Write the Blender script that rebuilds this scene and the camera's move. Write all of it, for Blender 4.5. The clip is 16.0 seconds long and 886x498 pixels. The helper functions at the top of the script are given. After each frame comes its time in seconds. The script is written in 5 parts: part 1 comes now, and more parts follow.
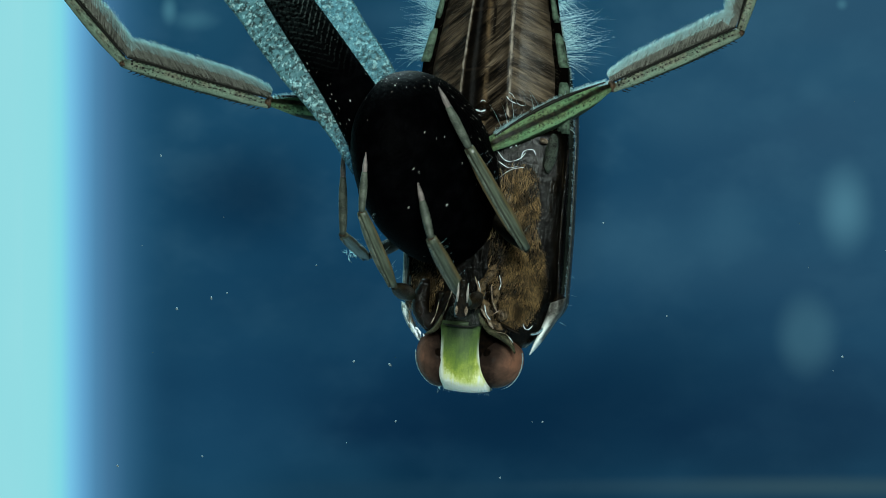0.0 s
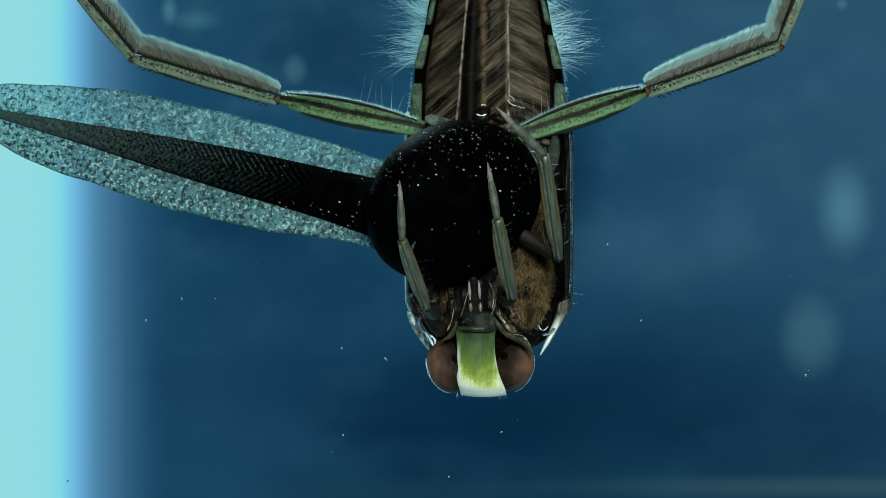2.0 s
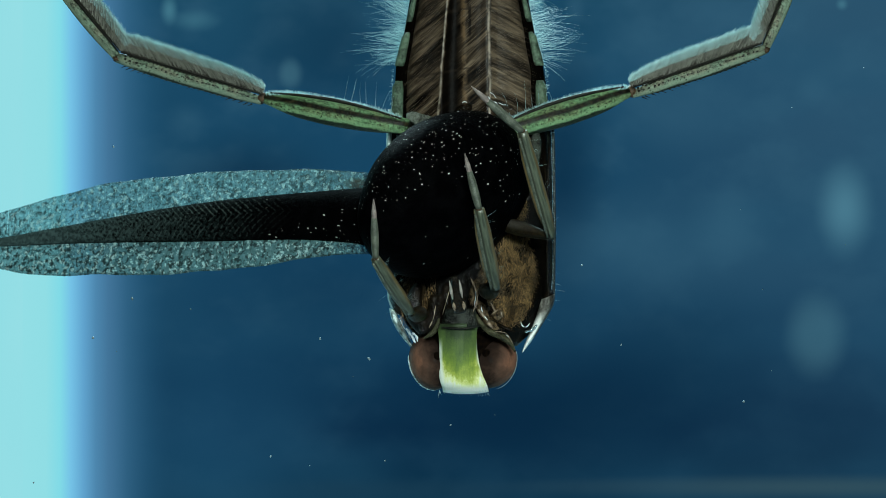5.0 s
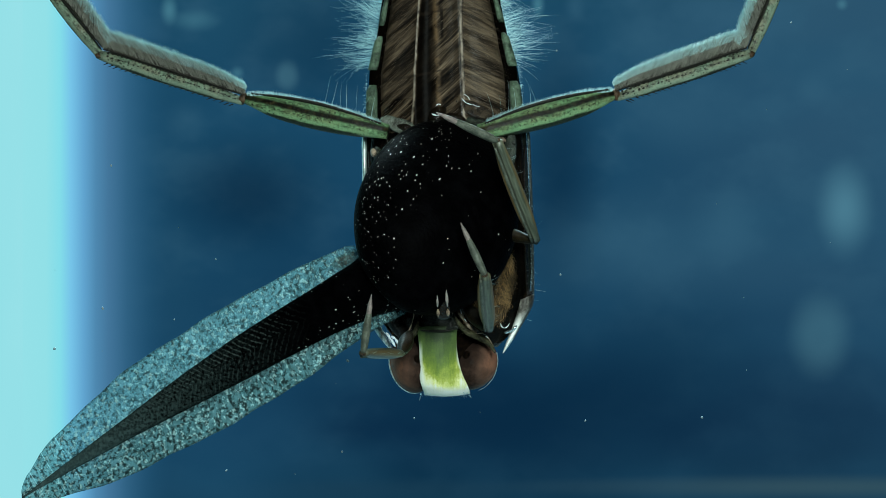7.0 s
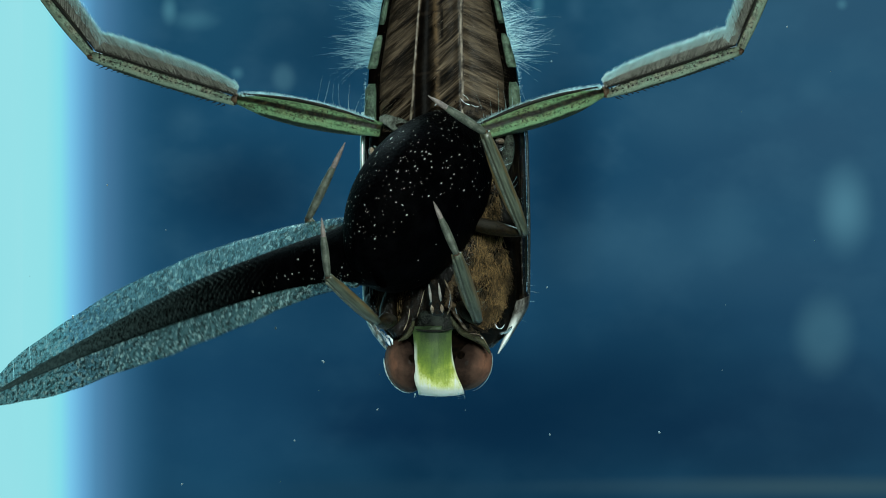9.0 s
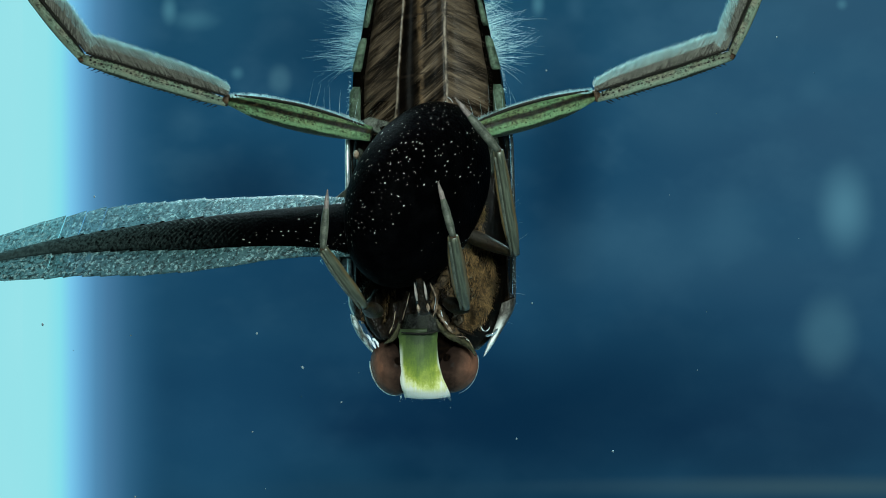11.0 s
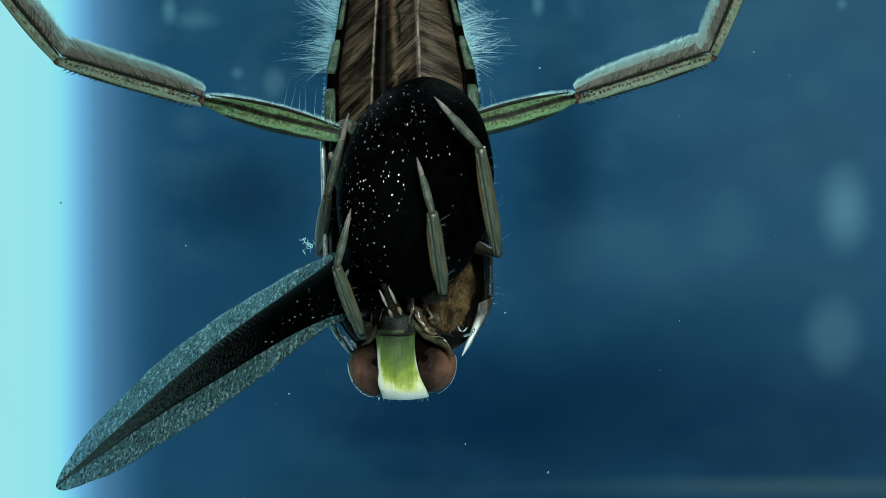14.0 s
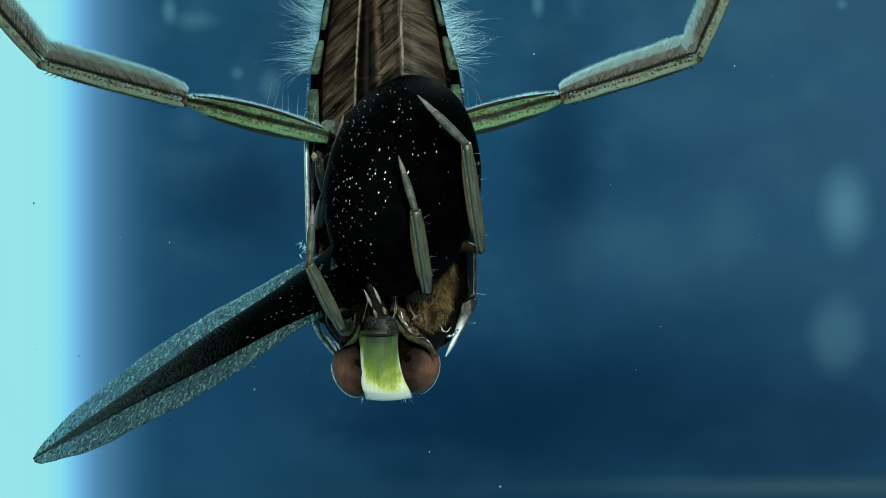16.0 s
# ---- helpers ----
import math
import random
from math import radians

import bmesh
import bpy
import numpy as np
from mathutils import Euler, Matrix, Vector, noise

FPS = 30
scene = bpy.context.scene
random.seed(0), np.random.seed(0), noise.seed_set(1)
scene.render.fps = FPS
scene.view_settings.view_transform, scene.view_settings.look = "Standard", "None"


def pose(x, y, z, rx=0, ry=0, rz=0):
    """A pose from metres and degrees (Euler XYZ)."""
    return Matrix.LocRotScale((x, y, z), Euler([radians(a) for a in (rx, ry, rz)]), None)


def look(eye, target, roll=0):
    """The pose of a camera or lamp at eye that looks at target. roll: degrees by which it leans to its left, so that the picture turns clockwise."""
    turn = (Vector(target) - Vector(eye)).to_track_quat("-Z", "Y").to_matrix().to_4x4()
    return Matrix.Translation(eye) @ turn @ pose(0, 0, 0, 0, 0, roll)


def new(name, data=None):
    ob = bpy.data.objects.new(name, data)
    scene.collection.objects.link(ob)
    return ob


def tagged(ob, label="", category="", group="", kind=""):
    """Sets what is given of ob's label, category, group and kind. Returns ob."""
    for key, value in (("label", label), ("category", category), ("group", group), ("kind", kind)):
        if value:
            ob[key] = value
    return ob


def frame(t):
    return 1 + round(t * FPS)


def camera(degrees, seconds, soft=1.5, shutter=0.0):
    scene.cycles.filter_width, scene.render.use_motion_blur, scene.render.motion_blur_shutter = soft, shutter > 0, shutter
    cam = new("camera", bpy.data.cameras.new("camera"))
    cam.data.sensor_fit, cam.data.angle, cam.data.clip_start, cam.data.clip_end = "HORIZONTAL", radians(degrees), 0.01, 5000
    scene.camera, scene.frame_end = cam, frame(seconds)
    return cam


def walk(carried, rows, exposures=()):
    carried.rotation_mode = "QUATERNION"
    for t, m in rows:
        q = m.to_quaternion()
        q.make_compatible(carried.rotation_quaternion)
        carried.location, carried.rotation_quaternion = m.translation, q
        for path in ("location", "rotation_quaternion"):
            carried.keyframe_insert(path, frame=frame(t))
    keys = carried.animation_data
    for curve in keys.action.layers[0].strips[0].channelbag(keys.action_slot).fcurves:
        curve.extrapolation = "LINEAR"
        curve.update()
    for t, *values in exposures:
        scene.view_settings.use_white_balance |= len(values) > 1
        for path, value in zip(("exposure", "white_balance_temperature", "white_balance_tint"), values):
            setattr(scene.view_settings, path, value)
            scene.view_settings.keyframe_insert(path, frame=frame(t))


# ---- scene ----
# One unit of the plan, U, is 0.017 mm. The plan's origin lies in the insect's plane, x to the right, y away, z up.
U = 1.7e-5
FOV = 26.0
FAR = 784 / math.tan(radians(FOV / 2))      # distance from the eye to the insect's plane, in U


def W(x, y, d=0.0):
    """A place in the tank: x and y on the insect's plane as the eye sees them (U, y down), d deeper (U)."""
    k = 1 + d / FAR
    return Vector(((x - 784) * U * k, d * U, (441 - y) * U * k))


# ---- camera: a fixed macro view ----
cam = camera(FOV, 16.0, 0.75, 0.3)
EYE = pose(0, -FAR * U, 0, 90, 0, 0)
walk(cam, [(0.0, EYE), (16.0, EYE)], [(0.0, -0.07), (3.0, -0.08), (4.0, -0.07), (6.5, 0.0), (9.0, 0.0), (12.0, 0.04), (16.0, 0.05)])

# ---- light ----
world = bpy.data.worlds.new("world")
scene.world = world
world.use_nodes = True
world.node_tree.nodes["Background"].inputs[0].default_value = (0.30, 0.62, 0.72, 1)
world.node_tree.nodes["Background"].inputs[1].default_value = 0.012


def area(name, eye, target, sx, sy, watts, colour):
    lamp = bpy.data.lights.new(name, "AREA")
    lamp.shape, lamp.size, lamp.size_y, lamp.energy, lamp.color = "RECTANGLE", sx, sy, watts, colour
    ob = new(name, lamp)
    ob.matrix_world = look(eye, target)
    return ob


# lamp over the water, a little behind the insect, and the lamp beside the front glass
area("lamp_over_water", (-0.006, 0.030, 0.042), (0.0, 0.0, 0.002), 0.05, 0.03, 0.110, (0.62, 0.95, 1.0))
area("lamp_before_glass", (0.006, -0.048, 0.012), (0.0, 0.0, 0.0), 0.012, 0.012, 0.034, (0.84, 1.0, 0.94))


# ---- materials ----
class Nodes:
    """A short way to write node materials."""

    def __init__(self, name):
        self.m = bpy.data.materials.new(name)
        self.m.use_nodes = True
        self.t = self.m.node_tree
        self.t.nodes.clear()
        self.out = self.t.nodes.new("ShaderNodeOutputMaterial")

    def put(self, socket, v):
        if isinstance(v, bpy.types.NodeSocket):
            self.t.links.new(v, socket)
        elif v is not None:
            if isinstance(v, (tuple, list)) and len(v) == 3 and socket.type == "RGBA":
                v = (*v, 1)
            socket.default_value = v

    def node(self, kind, **inputs):
        n = self.t.nodes.new("ShaderNode" + kind)
        for k, v in inputs.items():
            self.put(n.inputs[k.replace("_", " ")], v)
        return n

    def math(self, op, a, b=None, c=None, clamp=False):
        n = self.t.nodes.new("ShaderNodeMath")
        n.operation, n.use_clamp = op, clamp
        for s, v in zip(n.inputs, (a, b, c)):
            self.put(s, v)
        return n.outputs[0]

    def mix(self, f, a, b, blend="MIX"):
        n = self.t.nodes.new("ShaderNodeMix")
        n.data_type, n.blend_type = "RGBA", blend
        self.put(n.inputs[0], f), self.put(n.inputs[6], a), self.put(n.inputs[7], b)
        return n.outputs[2]

    def step(self, v, lo, hi, a=0.0, b=1.0):
        n = self.t.nodes.new("ShaderNodeMapRange")
        n.interpolation_type = "SMOOTHSTEP"
        for s, x in zip(n.inputs[:5], (v, lo, hi, a, b)):
            self.put(s, x)
        return n.outputs[0]

    def ramp(self, v, *stops):
        n = self.t.nodes.new("ShaderNodeValToRGB")
        self.put(n.inputs[0], v)
        e = n.color_ramp.elements
        while len(e) < len(stops):
            e.new(0.5)
        for el, (p, c) in zip(e, stops):
            el.position, el.color = p, (*c, 1)
        return n.outputs[0]

    def xyz(self, scale=1.0):
        """Object coordinates in U, as three sockets."""
        co = self.t.nodes.new("ShaderNodeTexCoord").outputs["Object"]
        n = self.node("Separate" + "XYZ", Vector=co)
        return [self.math("MULTIPLY", o, scale / U) for o in n.outputs]

    def join(self, x, y, z):
        return self.node("Combine" + "XYZ", X=x, Y=y, Z=z).outputs[0]

    def noise(self, size, detail=3.0, vec=None, rough=0.55, out=0):
        if vec is None:
            vec = self.t.nodes.new("ShaderNodeTexCoord").outputs["Object"]
            scale = 1 / (size * U)
        else:
            scale = 1 / size
        n = self.node("TexNoise", Vector=vec, Scale=scale, Detail=detail, Roughness=rough)
        return n.outputs[out]

    def cells(self, size, vec=None, feature="F1", rnd=1.0):
        if vec is None:
            vec = self.t.nodes.new("ShaderNodeTexCoord").outputs["Object"]
            size = size * U
        n = self.node("TexVoronoi", Vector=vec, Scale=1 / size, Randomness=rnd)
        n.feature = feature
        return n

    def bump(self, h, strength, dist):
        return self.node("Bump", Height=h, Strength=strength, Distance=dist * U).outputs[0]

    def skin(self, colour, rough=0.5, metal=0.0, normal=None, spec=0.5, coat=0.0):
        n = self.node("BsdfPrincipled", Base_Color=colour, Roughness=rough, Metallic=metal)
        n.inputs["Specular IOR Level"].default_value = spec
        n.inputs["Coat Weight"].default_value = coat
        if normal is not None:
            self.put(n.inputs["Normal"], normal)
        return n.outputs[0]

    def blend(self, f, a, b):
        n = self.t.nodes.new("ShaderNodeMixShader")
        self.put(n.inputs[0], f), self.put(n.inputs[1], a), self.put(n.inputs[2], b)
        return n.outputs[0]

    def done(self, shader):
        self.t.links.new(shader, self.out.inputs[0])
        return self.m


def plain(name, a, b, size=20, rough=0.45, bump=0.3, spec=0.5, coat=0.0):
    """Two tones mottled at two scales, with fine relief."""
    n = Nodes(name)
    f = n.math("ADD", n.math("MULTIPLY", n.noise(size, 4), 0.6), n.math("MULTIPLY", n.noise(size / 6, 3), 0.4))
    c = n.mix(n.step(f, 0.35, 0.65), a, b)
    return n.done(n.skin(c, rough, normal=n.bump(n.noise(size / 8, 3), bump, 3), spec=spec, coat=coat))


def hair_material(name, a, b, thin=0.35, skew=1.0, clump=0.0):
    """Hair: a tone for each strand, half translucent; with clump, darker and lighter places as well."""
    n = Nodes(name)
    r = n.t.nodes.new("ShaderNodeNewGeometry").outputs["Random Per Island"]
    c = n.mix(n.math("POWER", r, skew), a, b)
    if clump:
        c = n.mix(n.step(n.noise(clump, 4, rough=0.7), 0.58, 0.40, 0.0, 0.85), c, a)
    tr = n.node("BsdfTranslucent", Color=c).outputs[0]
    return n.done(n.blend(thin, n.skin(c, 0.30), tr))


def leg_material(name, light, dark, stripe_at, stripe_w, edge):
    """A leg's cuticle: mottled green and olive, with a brown furrow along it, a dark lower edge and speckles; z runs across the segment."""
    n = Nodes(name)
    x, y, z = n.xyz()
    wob = n.math("MULTIPLY", n.math("SUBTRACT", n.noise(90, 2), 0.5), 6.0)
    off = n.math("SUBTRACT", n.math("ADD", z, wob), stripe_at)
    zz = n.math("ABSOLUTE", off)
    f = n.step(zz, stripe_w * 0.45, stripe_w * 1.7, 1.0, 0.0)
    grain = n.noise(1, 5, n.join(n.math("MULTIPLY", x, 0.05), n.math("MULTIPLY", y, 0.15), n.math("MULTIPLY", z, 0.16)), 0.68)
    olive = (light[0] * 1.15, light[1] * 0.86, light[2] * 0.85)
    base = n.mix(n.step(n.noise(34, 3), 0.40, 0.62), light, olive)
    base = n.mix(1.0, base, n.ramp(grain, (0.34, (0.30, 0.30, 0.30)), (0.50, (0.85, 0.85, 0.85)), (0.64, (1.0, 1.0, 1.0))), "MULTIPLY")
    base = n.mix(1.0, base, n.ramp(n.noise(5.5, 4, rough=0.75), (0.36, (0.22, 0.22, 0.22)), (0.47, (0.80, 0.80, 0.80)), (0.60, (1.15, 1.15, 1.15))), "MULTIPLY")
    pale = tuple(min(1, v * 1.35 + 0.015) for v in light)
    base = n.mix(n.step(n.noise(8, 4), 0.56, 0.72, 0.0, 0.5), base, pale)
    base = n.mix(n.step(off, 9, 19, 0.0, 0.50), base, tuple(v * 0.75 + 0.05 for v in light))
    base = n.mix(n.step(off, -10, -16, 0.0, 0.55), base, pale)
    base = n.mix(n.step(n.math("ADD", off, n.math("MULTIPLY", grain, 5.0)), edge + 3.5, edge - 0.5, 0.0, 0.92), base, dark)
    speck = n.step(n.cells(6.0).outputs["Distance"], 0.18, 0.34, 0.8, 0.0)
    base = n.mix(n.math("MULTIPLY", speck, n.step(n.noise(30, 2), 0.45, 0.62)), base, dark)
    brown = n.mix(n.step(n.noise(9, 3), 0.44, 0.72), dark, (0.018, 0.015, 0.006))
    c = n.mix(n.math("MULTIPLY", f, n.step(n.noise(18, 3), 0.28, 0.50, 0.90, 1.0)), base, brown)
    return n.done(n.skin(c, 0.45, normal=n.bump(n.noise(4, 3), 0.6, 2), spec=0.12))


def grasp_material(name, middle, edge, dark):
    """A grasping shank: smooth grey olive, a dark line and warm edges along it."""
    n = Nodes(name)
    x, y, z = n.xyz()
    wob = n.math("MULTIPLY", n.math("SUBTRACT", n.noise(40, 2), 0.5), 3.0)
    q = n.math("ADD", z, wob)
    soft = n.noise(1, 4, n.join(n.math("MULTIPLY", x, 0.02), n.math("MULTIPLY", y, 0.1), n.math("MULTIPLY", z, 0.22)), 0.6)
    c = n.mix(n.step(soft, 0.35, 0.65), tuple(v * 0.6 for v in middle), tuple(v * 1.4 for v in middle))
    c = n.mix(n.step(n.math("ABSOLUTE", n.math("SUBTRACT", q, 4.0)), 1.0, 3.4, 0.75, 0.0), c, dark)
    c = n.mix(n.step(q, 7, 10, 0.0, 0.9), c, edge)
    c = n.mix(n.step(q, -6, -10, 0.0, 0.8), c, tuple(v * 0.6 for v in edge))
    return n.done(n.skin(c, 0.32, normal=n.bump(n.noise(6, 3), 0.3, 2), spec=0.30))


def fin_material():
    """Clear tail fin: a thin milky skin strewn with dark freckles and bright cells, denser on the lower fin."""
    n = Nodes("tail_fin_skin")
    x, y, z = n.xyz()
    g = n.noise(7.0, 4, rough=0.72)
    low = n.step(z, 30, -30)
    blots = n.math("ADD", n.noise(8.5, 3, rough=0.74), n.math("MULTIPLY", n.math("SUBTRACT", n.noise(46, 2), 0.5), 0.16))
    freckle = n.step(n.math("SUBTRACT", blots, n.math("MULTIPLY", low, 0.02)), 0.475, 0.425, 0.0, 1.0)
    co = n.t.nodes.new("ShaderNodeTexCoord").outputs["Object"]
    shifted = n.t.nodes.new("ShaderNodeVectorMath")
    n.put(shifted.inputs[0], co), n.put(shifted.inputs[1], (0.013, 0.007, 0.021))
    spark = n.step(n.node("TexNoise", Vector=shifted.outputs[0], Scale=1 / (7.6 * U), Detail=3.0, Roughness=0.75).outputs[0], 0.545, 0.625, 0.0, 1.0)
    tone = n.math("ADD", n.math("MULTIPLY", g, 0.65), n.math("MULTIPLY", n.noise(40, 3), 0.35))
    c = n.ramp(tone, (0.34, (0.038, 0.096, 0.098)), (0.46, (0.115, 0.250, 0.278)), (0.58, (0.205, 0.385, 0.425)), (0.72, (0.47, 0.69, 0.70)))
    c = n.mix(n.math("MULTIPLY", low, 0.45), c, (0.085, 0.160, 0.145))
    c = n.mix(n.math("MULTIPLY", freckle, n.math("ADD", 0.78, n.math("MULTIPLY", low, 0.12))), c, (0.008, 0.022, 0.024))
    rim = n.t.nodes.new("ShaderNodeAttribute")
    rim.attribute_name = "rim"
    edge = n.step(rim.outputs["Fac"], 0.93, 0.985)
    c = n.mix(n.math("MULTIPLY", spark, n.math("ADD", 0.44, n.math("MULTIPLY", low, 0.10))), c, (0.58, 0.81, 0.80))
    c = n.mix(n.math("MULTIPLY", edge, 0.45), c, (0.030, 0.060, 0.062))
    sk = n.skin(c, 0.4, normal=n.bump(g, 0.6, 3), spec=0.3)
    tr = n.node("BsdfTranslucent", Color=c).outputs[0]
    body = n.blend(0.5, sk, tr)
    clear = n.node("BsdfTransparent", Color=(0.80, 0.95, 0.97)).outputs[0]
    cover = n.math("ADD", n.math("ADD", 0.56, n.math("MULTIPLY", low, 0.10)), n.math("ADD", n.math("MULTIPLY", freckle, 0.30), n.math("MULTIPLY", spark, 0.38)), clamp=True)
    return n.done(n.blend(n.math("MULTIPLY", cover, n.step(x, -60, 90, 0.55, 1.0)), clear, body))


def tadpole_material(name, chevrons=False):
    """Black skin, faintly granular, with pale gold flecks that glint like foil."""
    n = Nodes(name)
    x, y, z = n.xyz()
    vo = n.cells(4.6, n.join(n.math("MULTIPLY", x, 0.40), y, n.math("MULTIPLY", z, 0.9)), rnd=1.0)
    vo.inputs["Scale"].default_value = 1 / 4.6
    wob = n.math("MULTIPLY", n.math("SUBTRACT", n.noise(3.2, 3), 0.5), 0.7)
    d = n.math("ADD", vo.outputs["Distance"], wob)
    picks = n.node("Separate" + "XYZ", Vector=vo.outputs["Color"]).outputs
    pick = picks[0]
    if chevrons:
        field = n.step(n.math("SUBTRACT", x, n.math("MULTIPLY", n.math("ABSOLUTE", n.math("ADD", z, 8.0)), 1.2)), -40, 230, 0.95, 0.0)
        field = n.math("MULTIPLY", field, n.step(z, -38, -8, 1.0, 0.12))
    else:
        # the flecks crowd on the upper back and on one flank
        def toward(a, b, c):
            return n.math("ADD", n.math("ADD", n.math("MULTIPLY", x, a / 200), n.math("MULTIPLY", y, b / 96)), n.math("MULTIPLY", z, c / 145))
        back = n.math("MAXIMUM", n.step(toward(-0.3, 0.3, 0.85), 0.22, 0.60, 0.05, 1.0), n.step(toward(0.15, -0.5, 0.78), 0.54, 0.92, 0.05, 0.75))
        field = n.math("MULTIPLY", n.step(n.noise(48, 3), 0.36, 0.56, 0.40, 1.0), back)
    on = n.math("GREATER_THAN", field, pick)
    size = n.math("ADD", 0.095, n.math("MULTIPLY", picks[1], 0.10 if chevrons else 0.12))
    fleck = n.math("MULTIPLY", on, n.step(d, size, n.math("MULTIPLY", size, 0.55), 0.0, 1.0))
    skin = n.mix(n.step(n.noise(25, 4), 0.4, 0.7), (0.0003, 0.0003, 0.0004), (0.0009, 0.0009, 0.0011))
    if chevrons:
        # light seams between the muscle blocks, their points turned to the body, on the flanks alone
        side = n.node("Separate" + "XYZ", Vector=n.t.nodes.new("ShaderNodeTexCoord").outputs["Normal"]).outputs[1]
        flank = n.step(n.math("ABSOLUTE", side), 0.30, 0.75)
        s = n.math("SUBTRACT", x, n.math("MULTIPLY", n.math("ABSOLUTE", n.math("SUBTRACT", z, 2.0)), 1.35))
        s = n.math("ADD", s, n.math("MULTIPLY", n.noise(30, 3), 11.0))
        w = n.math("SINE", n.math("MULTIPLY", s, n.step(x, 100, 640, 0.40, 0.58)))
        seam = n.math("MULTIPLY", n.step(w, 0.35, 1.0), n.step(n.noise(5, 4), 0.38, 0.62, 0.0, 1.0))
        seam = n.math("MULTIPLY", seam, n.math("MULTIPLY", flank, n.step(x, 80, 340)))
        seam = n.math("MULTIPLY", seam, n.math("ADD", 0.40, n.step(z, -6, 16, 0.0, 0.60)))
        skin = n.mix(seam, skin, (0.056, 0.070, 0.067))
        far = n.math("MULTIPLY", n.step(x, 260, 640), flank)
        skin = n.mix(n.math("MULTIPLY", far, n.step(n.noise(6, 4), 0.42, 0.62, 0.0, 0.85)), skin, (0.050, 0.080, 0.077))
        skin = n.mix(n.math("MULTIPLY", n.step(x, 130, 420, 0.0, 0.55), n.step(n.noise(5, 4, rough=0.7), 0.40, 0.64)), skin, (0.026, 0.042, 0.041))
        skin = n.mix(n.step(x, 400, 740, 0.0, 0.62), skin, (0.040, 0.070, 0.072))
    c = n.mix(fleck, skin, n.mix(picks[1], (0.05, 0.046, 0.040), (0.80, 0.75, 0.66)))
    facing = n.t.nodes.new("ShaderNodeVectorMath")
    facing.operation = "MULTIPLY_ADD"
    tip = n.t.nodes.new("ShaderNodeVectorMath")
    tip.operation = "SUBTRACT"
    n.put(tip.inputs[0], vo.outputs["Color"]), n.put(tip.inputs[1], (0.5, 0.5, 0.5))
    n.put(facing.inputs[0], tip.outputs[0]), n.put(facing.inputs[1], (0.22, 0.22, 0.22))
    n.put(facing.inputs[2], n.t.nodes.new("ShaderNodeNewGeometry").outputs["Normal"])
    foil = n.skin(c, 0.45, 0.35, normal=facing.outputs[0])
    hide = n.skin(c, 0.5, normal=n.bump(n.noise(6, 4), 0.5, 3), spec=0.004)
    return n.done(n.blend(fleck, hide, foil))


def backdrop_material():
    """The dim blue distance behind the tank, emitting its own colour: soft light and dark places and the glow beside
    the pane, all painted in.
    """
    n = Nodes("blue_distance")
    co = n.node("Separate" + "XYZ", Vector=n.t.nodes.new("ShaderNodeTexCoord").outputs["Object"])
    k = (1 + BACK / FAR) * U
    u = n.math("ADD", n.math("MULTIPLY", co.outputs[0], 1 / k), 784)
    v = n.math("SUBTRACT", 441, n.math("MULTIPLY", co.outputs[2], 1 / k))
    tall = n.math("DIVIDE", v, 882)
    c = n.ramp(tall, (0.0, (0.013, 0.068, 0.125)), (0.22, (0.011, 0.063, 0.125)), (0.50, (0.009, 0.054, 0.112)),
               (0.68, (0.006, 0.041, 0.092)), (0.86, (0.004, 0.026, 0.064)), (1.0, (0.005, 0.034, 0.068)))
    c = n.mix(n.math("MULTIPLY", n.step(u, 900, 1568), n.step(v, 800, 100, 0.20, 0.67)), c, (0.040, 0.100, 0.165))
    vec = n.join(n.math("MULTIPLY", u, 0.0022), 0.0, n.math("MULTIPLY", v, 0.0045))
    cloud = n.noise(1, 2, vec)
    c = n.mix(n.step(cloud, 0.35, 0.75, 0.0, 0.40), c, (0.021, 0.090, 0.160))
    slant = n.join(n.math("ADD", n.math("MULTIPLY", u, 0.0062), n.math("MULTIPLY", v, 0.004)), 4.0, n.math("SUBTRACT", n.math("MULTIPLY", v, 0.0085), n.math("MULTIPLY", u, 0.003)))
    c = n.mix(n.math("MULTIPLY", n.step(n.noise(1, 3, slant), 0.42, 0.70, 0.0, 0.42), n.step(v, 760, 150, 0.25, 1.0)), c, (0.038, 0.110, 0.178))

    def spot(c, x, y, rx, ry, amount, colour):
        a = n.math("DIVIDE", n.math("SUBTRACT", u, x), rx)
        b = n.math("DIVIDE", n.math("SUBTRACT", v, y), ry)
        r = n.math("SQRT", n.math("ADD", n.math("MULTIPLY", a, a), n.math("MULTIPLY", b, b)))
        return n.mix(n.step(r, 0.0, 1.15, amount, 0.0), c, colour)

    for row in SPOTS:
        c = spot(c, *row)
    # the pane's light on the distance, painted as a falloff from its edge
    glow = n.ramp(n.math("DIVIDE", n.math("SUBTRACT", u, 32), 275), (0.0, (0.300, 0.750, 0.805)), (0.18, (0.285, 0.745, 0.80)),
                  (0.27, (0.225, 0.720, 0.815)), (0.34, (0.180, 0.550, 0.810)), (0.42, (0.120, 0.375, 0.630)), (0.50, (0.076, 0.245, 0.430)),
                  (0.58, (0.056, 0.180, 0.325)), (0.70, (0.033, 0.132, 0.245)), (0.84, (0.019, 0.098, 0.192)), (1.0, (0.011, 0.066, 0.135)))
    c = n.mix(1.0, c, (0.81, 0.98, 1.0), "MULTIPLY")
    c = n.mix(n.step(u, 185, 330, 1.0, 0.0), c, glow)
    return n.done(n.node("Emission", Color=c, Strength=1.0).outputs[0])


